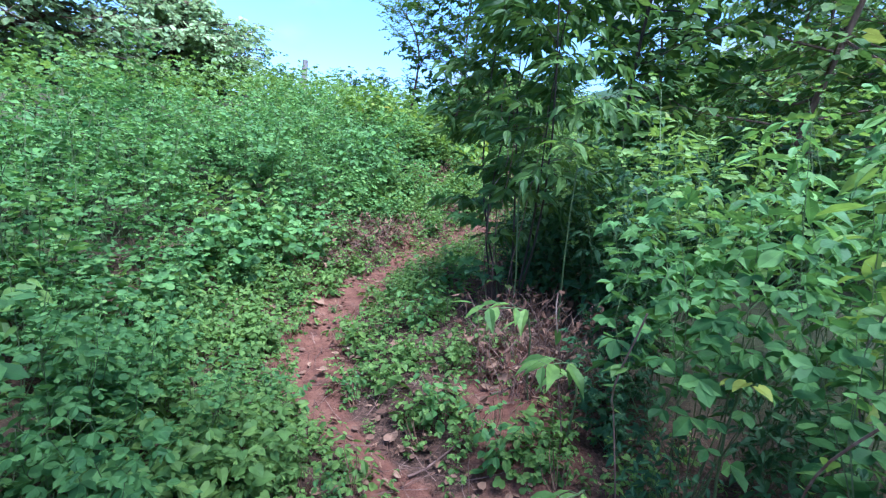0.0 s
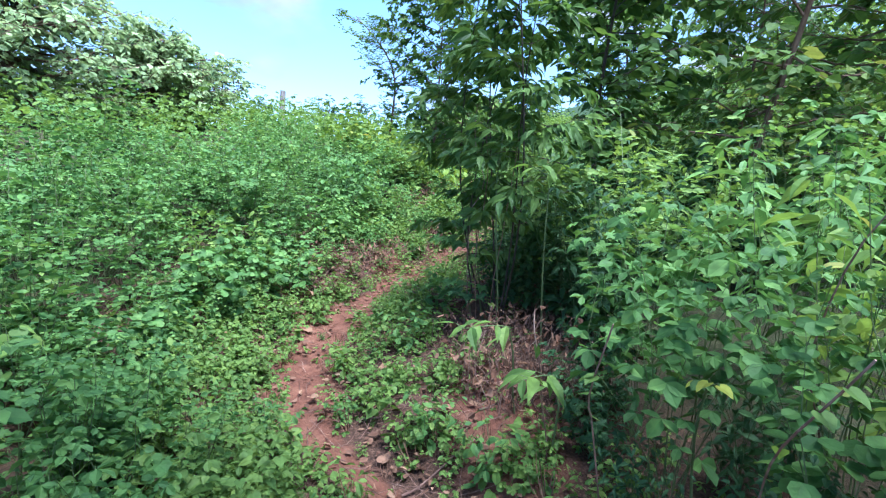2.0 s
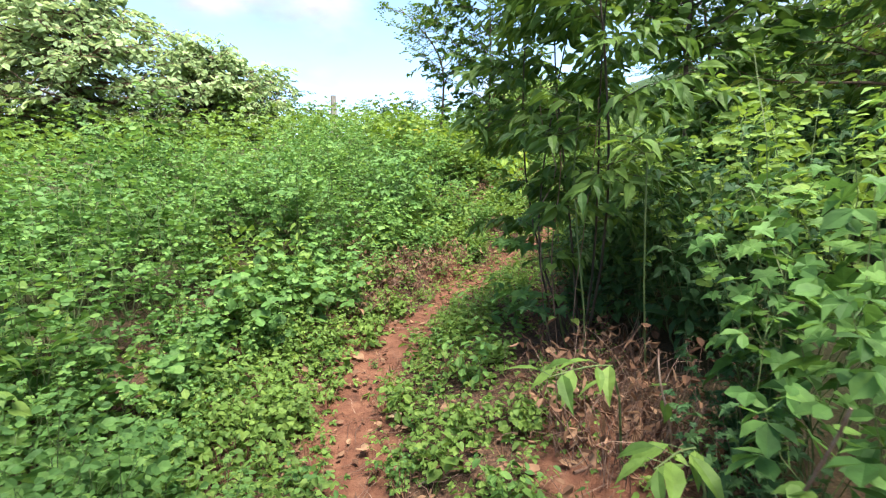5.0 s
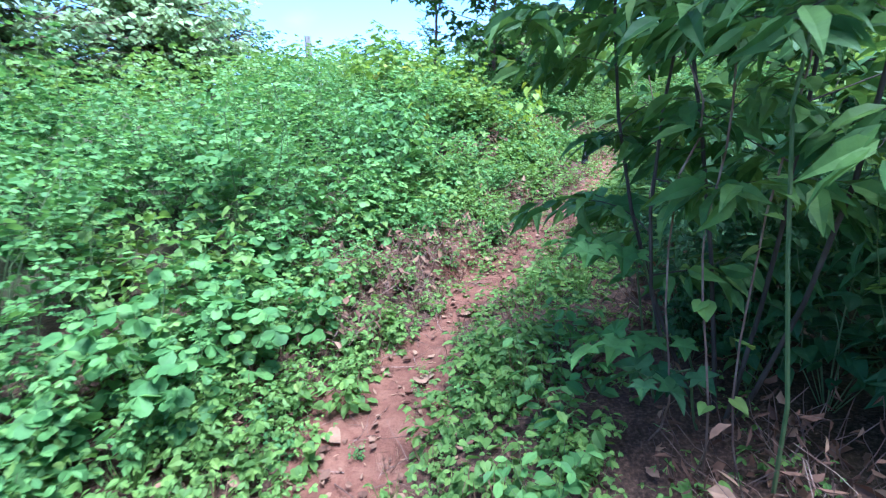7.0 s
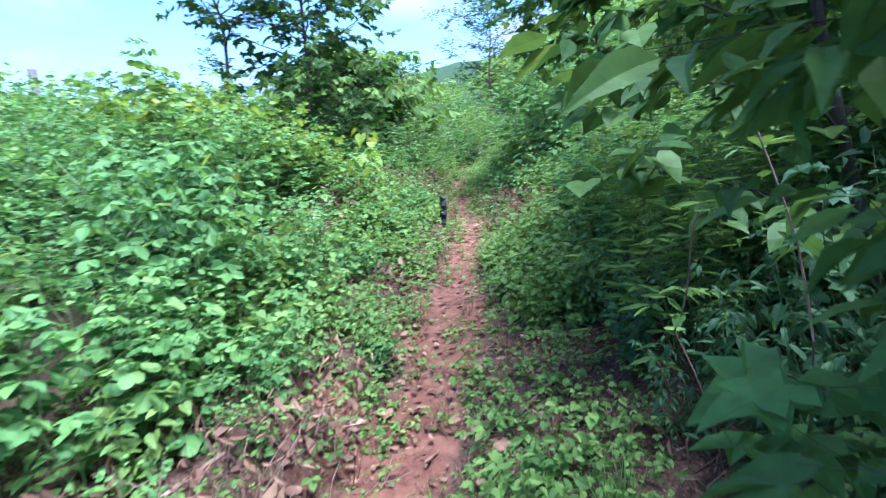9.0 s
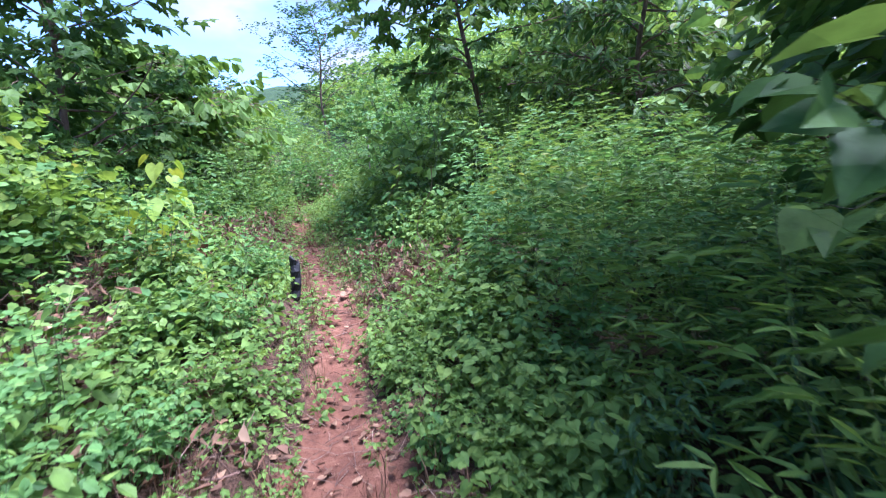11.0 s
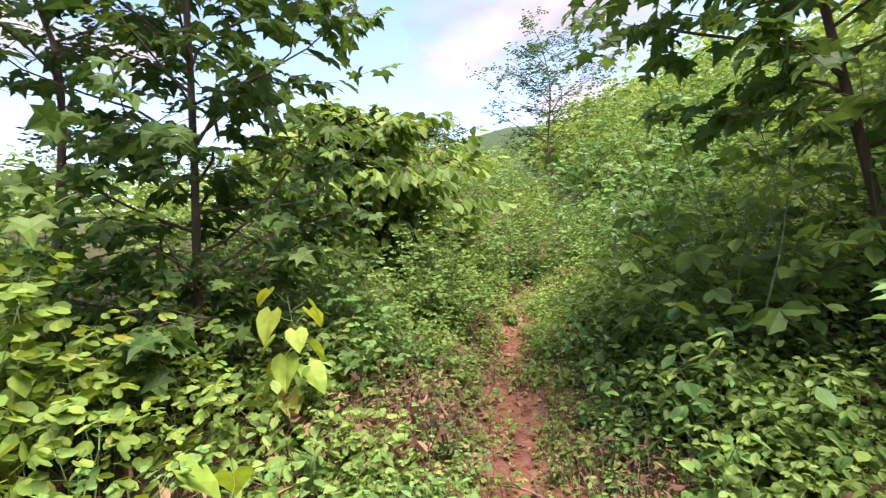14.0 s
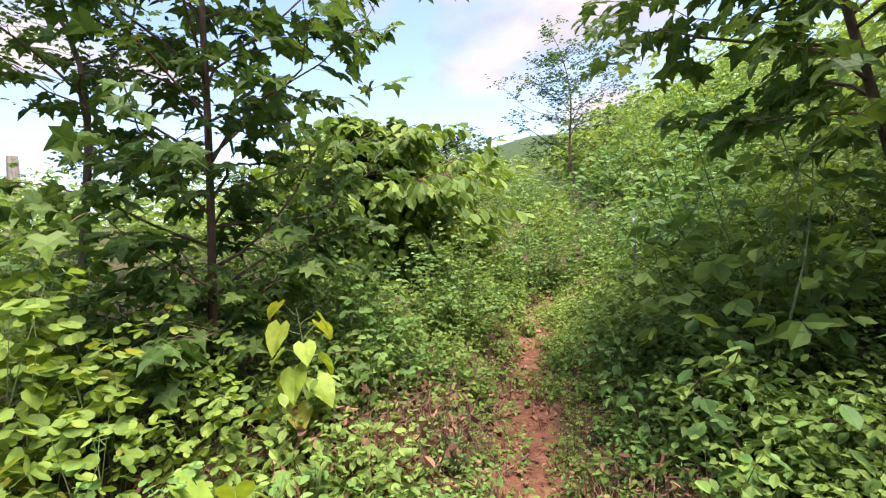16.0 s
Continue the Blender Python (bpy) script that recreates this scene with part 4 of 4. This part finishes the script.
for x, y, k in ((2.35, 8.15, 1.5), (2.65, 8.5, 1.7), (2.5, 8.95, 1.4), (2.95, 8.85, 1.9), (3.2, 9.3, 1.9), (2.75, 8.05, 1.7), (2.3, 8.75, 1.0), (3.3, 8.7, 2.0), (1.3, 8.45, 1.1), (1.0, 8.35, 1.2), (0.75, 8.55, 1.3), (2.75, 9.5, 1.4), (1.62, 9.0, 0.8), (2.1, 8.5, 0.8), (2.9, 9.9, 1.3), (3.2, 10.3, 1.2), (2.8, 10.0, 0.9), (3.4, 10.8, 1.3), (3.1, 9.7, 1.6), (3.6, 10.2, 1.7), (2.6, 9.2, 1.1), (3.5, 9.6, 1.9), (3.9, 11.2, 1.2)):
    MINT.stand(x, y, R.uniform(0, 6.28), k)

# taller herbs crowding the path, past counting
bed_src = [herb(s, 0.30, 0.17, 6, 8, (shape, lay), size, 0.15)[1] for s, shape, lay, size in ((261, "oval", "one", 0.062), (262, "heart", "one", 0.055), (263, "oval", "three", 0.045))]
spots = []
for k in range(70, 780):
    y = R.uniform(5.5, 13.0) if k > 150 else R.uniform(1.0, 4.4)
    d = (R.choice((-1, 1, 1)) * R.uniform((0.03 if y > 10.8 else 0.2) if y > 9.2 else 0.3, 1.25) if k > 150 else -R.uniform(0.2, 0.95))
    x = float(trail_x(y)) + d
    if lane_gap(x, y) > 0.3 and all(math.hypot(x - a, y - b) > r for a, b, r in ((2.08, 7.5, 0.42), (1.22, 9.2, 0.3), (2.35, 8.45, 0.25))):
        spots.append((x, y, R.uniform(0, 6.28), R.uniform(0.6, 1.2) * (0.55 + 0.7 * abs(d)) * (0.55 if 7.2 < y < 10.3 and 0 < d < 0.8 else 1.0)))
for k in range(420):
    y = R.uniform(7.6, 12.5)
    spots.append((float(trail_x(y)) + R.uniform(1.1, 4.2), y, R.uniform(0, 6.28), R.uniform(0.8, 1.25)))
merged("herb_bed", "knee-high green herbs crowding both sides of the path", "herbs", "", bed_src, spots, M_BRIGHT)


def litter():
    rng = np.random.default_rng(17)
    b, t = Bunch(), Bunch()
    for k in range(5200):
        y = rng.uniform(0.6, 13.0)
        d = rng.normal(0.08, 0.6)
        if abs(d) < 0.13 and rng.random() < 0.35:
            continue
        x = float(trail_x(y)) + d
        a = rng.uniform(0, 6.28)
        b.put("oval" if k % 3 else "narrow", (x, y, gz(x, y) + 0.012 + rng.uniform(0, 0.02)), unit((math.cos(a), math.sin(a), rng.uniform(-0.2, 0.35))), tilted(rng, 0.4), rng.uniform(0.018, 0.06), rng.uniform(-2, 3))
    for k in range(1300):
        y = rng.uniform(0.6, 12.0)
        d = rng.normal(0.03, 0.42)
        x = float(trail_x(y)) + d
        a, L = rng.uniform(0, 6.28), rng.uniform(0.05, 0.28)
        x2, y2 = x + math.cos(a) * L, y + math.sin(a) * L
        t.tube(sway(rng, (x, y, gz(x, y) + 0.012), (x2, y2, gz(x2, y2) + rng.uniform(0.008, 0.05)), 4, 0.06), rng.uniform(0.0012, 0.003), 0.001, 3)
    tagged(new("leaf_litter", b.mesh("leaf_litter", M_DRY)), "scattered brown dead leaves on the red soil", "leaf litter", kind="stuff")
    tagged(new("twig_litter", t.mesh("twig_litter", M_TWIG)), "scattered dry twigs and straw on the footpath", "twigs", kind="stuff")


litter()


def dead_brush(x, y, reach, height, n, seed):
    """A tangle of dry stalks with withered leaves."""
    rng = np.random.default_rng(seed)
    t, b = Bunch(), Bunch()
    for k in range(n):
        a = rng.uniform(0, 6.28)
        p = np.array([math.cos(a), math.sin(a), 0]) * reach * math.sqrt(rng.random())
        a2 = rng.uniform(0, 6.28)
        e = p + np.array([math.cos(a2), math.sin(a2), 0]) * reach * rng.uniform(0.2, 0.9) + UP * height * rng.uniform(0.2, 1.0)
        line = sway(rng, p - UP * 0.03, e, 5, 0.14)
        t.tube(line, rng.uniform(0.0014, 0.0038), 0.001, 3)
        for m in range(3):
            b.put("narrow" if m else "oval", line[rng.integers(1, 5)], unit(rng.normal(0, 1, 3) - 0.6 * UP), unit(rng.normal(0, 1, 3)), rng.uniform(0.03, 0.07), rng.uniform(1, 4))
    ob = tagged(new("dead_brush"), "tangle of dry brown stalks and withered leaves", "dead brush", "dead brush beside the footpath")
    tagged(part("stalks_tangle", t, M_TWIG, ob), kind="stuff")
    tagged(part("withered_foliage", b, M_DRY, ob), kind="stuff")
    ob.matrix_basis = pose(x, y, gz(x, y))
    return ob


for k, (x, y, r, h, n) in enumerate(((0.58, 2.4, 0.36, 0.46, 260), (0.62, 3.1, 0.25, 0.3, 60), (-0.85, 4.75, 0.28, 0.30, 90), (-0.62, 5.15, 0.28, 0.25, 80), (-1.05, 4.2, 0.22, 0.22, 50), (-0.35, 5.6, 0.2, 0.16, 40),
                                     (2.08, 7.5, 0.40, 0.36, 190), (2.35, 8.45, 0.30, 0.2, 100), (1.22, 9.2, 0.36, 0.38, 190), (1.5, 9.9, 0.22, 0.25, 60), (0.75, 8.9, 0.3, 0.4, 80), (0.3, 8.25, 0.35, 0.35, 110), (-0.2, 7.6, 0.3, 0.3, 80), (3.9, 11.4, 0.35, 0.3, 70), (0.1, 6.6, 0.25, 0.2, 50), (0.95, 4.2, 0.4, 0.25, 70))):
    dead_brush(x, y, r, h, n, 300 + k)


def creeper(points, r, seed, leaf=0.0, n=0):
    """A thin hanging or climbing stem, with a few leaves."""
    rng = np.random.default_rng(seed)
    t, b = Bunch(), Bunch()
    for a, c in zip(points, points[1:]):
        line = sway(rng, a, c, 7, 0.05)
        t.tube(line, r, r * 0.85, 5)
        for k in range(n):
            p = line[rng.integers(0, 7)]
            w = unit(rng.normal(0, 1, 3) * np.array([1, 1, 0.3]))
            b.put("heart", p, unit(w - 0.4 * UP), unit(UP + 0.5 * w), leaf * rng.uniform(0.7, 1.2), rng.uniform(0.5, 1.5))
    ob = tagged(new("creeper"), "thin brown creeper stem hanging between the shrubs", "creeper", "creepers")
    part("stem", t, M_TWIG, ob)
    part("foliage", b, M_BRIGHT, ob)
    return ob


for k, (x, y, h, dx, dy) in enumerate(((0.40, 3.1, 1.5, -0.03, 0.05), (0.52, 3.1, 1.5, 0.08, 0.06), (0.30, 3.3, 1.7, 0.05, -0.1), (0.62, 1.25, 0.9, -0.08, 0.1), (0.55, 1.75, 0.75, -0.1, 0.0), (0.95, 0.75, 1.0, -0.1, 0.15), (1.2, 1.1, 1.3, 0.1, 0.1), (0.5, 4.1, 1.2, 0.1, -0.1), (0.75, 4.35, 0.9, -0.25, 0.1), (2.0, 7.1, 0.9, -0.35, 0.2), (2.7, 8.3, 0.7, -0.4, 0.25))):
    g = gz(x, y)
    creeper([(x, y, g - 0.03), (x + dx * 0.5, y + dy, g + h * 0.55), (x + dx, y - dy, g + h)], 0.0035 if k < 7 else 0.003, 400 + k, 0.06, 4)


def sprig(x, y, z, way, n, size, seed, shape, mat, label):
    """A leafy shoot reaching out over the path, rooted in the soil."""
    rng = np.random.default_rng(seed)
    stems, leaves = Bunch(), Bunch()
    g = gz(x, y)
    tip = np.array([x + way[0], y + way[1], z])
    root = np.array([x, y, g - 0.04])
    mid = np.array([x + way[0] * 0.25, y + way[1] * 0.25, z - 0.05])
    line = np.concatenate([sway(rng, root, mid, 5, 0.03), sway(rng, mid, tip, 6, 0.04)[1:]])
    stems.tube(line, 0.006, 0.002, 5)
    for k in range(n):
        q = (0.35 + 0.65 * (k + 0.5) / n) * (len(line) - 1)
        j = min(int(q), len(line) - 2)
        p = line[j] * (1 - (q - j)) + line[j + 1] * (q - j)
        w = spin(unit(np.array([way[0], way[1], 0.0]) + 1e-6), (1 if k % 2 else -1) * rng.uniform(0.3, 1.2))
        e = p + unit(w + 0.4 * UP) * size * 0.35
        stems.tube([p, e], 0.0018, 0.0012, 3)
        leaves.put(shape, e, unit(w - UP * rng.uniform(0.0, 0.6)), tilted(rng, 0.3), size * rng.uniform(0.7, 1.15), rng.uniform(0.6, 1.6))
    ob = plant("shoot", label, "plant", "shoots reaching over the path", (stems, leaves), mat)
    return ob


POINTED = "green shoot with long pointed leaves reaching over the path"
LOBED = "green shoot with large lobed leaves reaching over the path"
sprig(0.5, 2.15, 0.82, (-0.36, -0.3), 9, 0.14, 1, "lance", M_BRIGHT, POINTED)
sprig(0.6, 1.75, 0.72, (-0.25, -0.25), 8, 0.14, 2, "lance", M_BRIGHT, POINTED)
sprig(0.55, 1.35, 0.42, (-0.2, -0.2), 8, 0.10, 3, "lance", M_BRIGHT, POINTED)
sprig(0.52, 2.95, 1.88, (-0.22, -0.28), 10, 0.14, 4, "lance", M_BRIGHT, POINTED)
sprig(0.8, 2.8, 1.6, (-0.2, -0.3), 10, 0.14, 5, "lance", M_BRIGHT, POINTED)
sprig(0.72, 3.95, 1.02, (-0.5, -0.1), 8, 0.14, 6, "lobed", M_FIELD, LOBED)
sprig(0.62, 3.5, 0.75, (-0.5, -0.2), 8, 0.14, 8, "lobed", M_FIELD, LOBED)
sprig(0.42, 3.52, 1.08, (-0.35, -0.13), 9, 0.13, 14, "lobed", M_FIELD, LOBED)
# the two dark-leaved shoots below carry thicket shade in their leaf colour
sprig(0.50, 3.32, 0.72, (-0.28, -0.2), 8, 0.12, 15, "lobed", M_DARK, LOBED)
sprig(0.55, 4.0, 1.2, (-0.3, -0.2), 5, 0.2, 16, "lobed", M_FIELD, LOBED)
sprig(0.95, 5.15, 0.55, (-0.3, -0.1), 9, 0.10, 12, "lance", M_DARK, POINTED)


sprig(0.95, 1.28, 0.87, (-0.05, -0.14), 3, 0.075, 21, "heart", M_YELLOW, "thin shoot with a few spotted yellow leaves in the thicket")


def stake():
    rng = np.random.default_rng(9)
    x, y = 3.88, 10.86
    g = gz(x, y)
    ob = tagged(new("stake"), "thin weathered stake with a scrap of pale cloth tied on top", "stake")
    b = Bunch()
    b.tube(sway(rng, (0, 0, -0.1), (0.02, 0, 2.50 - g), 6, 0.01), 0.014, 0.011, 6)
    part("post", b, M_PALE, ob)
    c = Bunch()
    for k in range(5):
        a = k * 1.3
        w = np.array([math.cos(a), math.sin(a), 0])
        c.put("lance", np.array([0.02, 0, 2.47 - g]) + w * 0.01, unit(w * 0.5 - UP * (0.6 if k % 2 else -0.5)), w, 0.06, 1.5)
    part("cloth_scrap", c, M_CLOTH, ob)
    ob.matrix_basis = pose(x, y, g)


stake()


def dead_trunk():
    rng = np.random.default_rng(19)
    x, y = -4.87, 17.58
    g = gz(x, y)
    b = Bunch()
    b.tube(sway(rng, (0, 0, -0.1), (0.05, 0, 4.68 - g), 6, 0.02), 0.13, 0.09, 8)
    ob = new("dead_tree", b.mesh("dead_tree", M_PALE))
    ob.matrix_basis = pose(x, y, g)
    tagged(ob, "broken grey dead tree standing on the crest", "dead tree")


dead_trunk()


BANK = Kind([plant("bank_plant", "low plant with large rounded three-part leaves on the bank", "plant", "plants on the bank",
                   herb(s, 0.42, 0.24, 7, 6, ("round", "three"), 0.085, 0.2), M_FIELD) for s in (251, 252)])
for x, y, k in ((-1.35, 3.75, 1.0), (-1.15, 4.05, 0.8), (-1.6, 4.0, 1.1), (-1.5, 3.4, 1.0), (-1.75, 3.1, 0.8), (-1.75, 3.6, 1.15), (-1.2, 4.5, 0.8), (-1.75, 2.8, 0.9), (-1.6, 2.1, 0.7), (-1.5, 4.5, 1.0), (-0.75, 5.5, 0.8), (-1.0, 5.3, 1.0), (-0.5, 5.9, 0.7),
                (-1.75, 2.4, 0.9), (-1.35, 1.7, 0.8), (-1.2, 1.2, 0.8), (-1.5, 1.1, 0.9)):
    BANK.stand(x, y, R.uniform(0, 6.28), k, (R.uniform(-8, 8), R.uniform(-8, 8)))


def fallen_branch(a, b, r, seed, label):
    """A dry branch lying on the soil, with short side twigs."""
    rng = np.random.default_rng(seed)
    t = Bunch()
    p, q = np.array([*a, gz(*a) + r + 0.01]), np.array([*b, gz(*b) + r + 0.03])
    line = sway(rng, p, q, 9, 0.05)
    line[:, 2] = [max(z, gz(x, y) + r * 0.8) for x, y, z in line]
    t.tube(line, r, r * 0.5, 7)
    for k in range(5):
        c = line[rng.integers(1, 8)]
        t.tube(sway(rng, c, c + unit(rng.normal(0, 1, 3) + 0.5 * UP) * rng.uniform(0.08, 0.22), 4, 0.08), r * 0.4, r * 0.15, 4)
    return tagged(new("fallen_branch", t.mesh("fallen_branch", M_TWIG, True)), label, "branch", "fallen branches")


DRY_BRANCH = "dry brown branch lying on the red soil"
for k, (a, b, r) in enumerate((((0.15, 3.7), (0.55, 4.15), 0.011), ((0.0, 3.95), (0.42, 3.85), 0.008), ((-0.1, 1.75), (0.25, 1.95), 0.006), ((0.3, 2.2), (0.7, 2.6), 0.008), ((-0.95, 4.6), (-0.55, 4.85), 0.008),
                               ((-1.0, 4.9), (-0.6, 5.3), 0.010), ((2.0, 7.5), (2.4, 8.0), 0.009), ((1.9, 8.6), (1.65, 9.0), 0.006), ((2.0, 9.35), (1.75, 9.15), 0.007), ((1.05, 9.0), (1.45, 9.4), 0.009), ((0.35, 5.0), (0.75, 5.25), 0.008))):
    fallen_branch(a, b, r, 500 + k, DRY_BRANCH)


def cast_leaf(x, y, turn, size):
    """A single curled dead leaf."""
    b = Bunch()
    T, F = SHAPES["heart"]
    V = T * size
    V[:, 2] = 0.9 * V[:, 0] ** 2 / size + 0.35 * (V[:, 1] - size * 0.4) ** 2 / size + 0.012
    b.add(V, F)
    ob = new("fallen_leaf", b.mesh("fallen_leaf", M_DRY))
    ob.matrix_basis = pose(x, y, gz(x, y) + 0.01, R.uniform(-15, 15), R.uniform(-15, 15), turn)
    tagged(ob, "curled pale brown dead leaf on the ground", "leaf", "fallen leaves")


for k in range(46):
    y = R.uniform(1.6, 10.5)
    cast_leaf(float(trail_x(y)) + R.choice((-1, 1)) * R.uniform(0.05, 0.75), y, R.uniform(0, 360), R.uniform(0.05, 0.10))
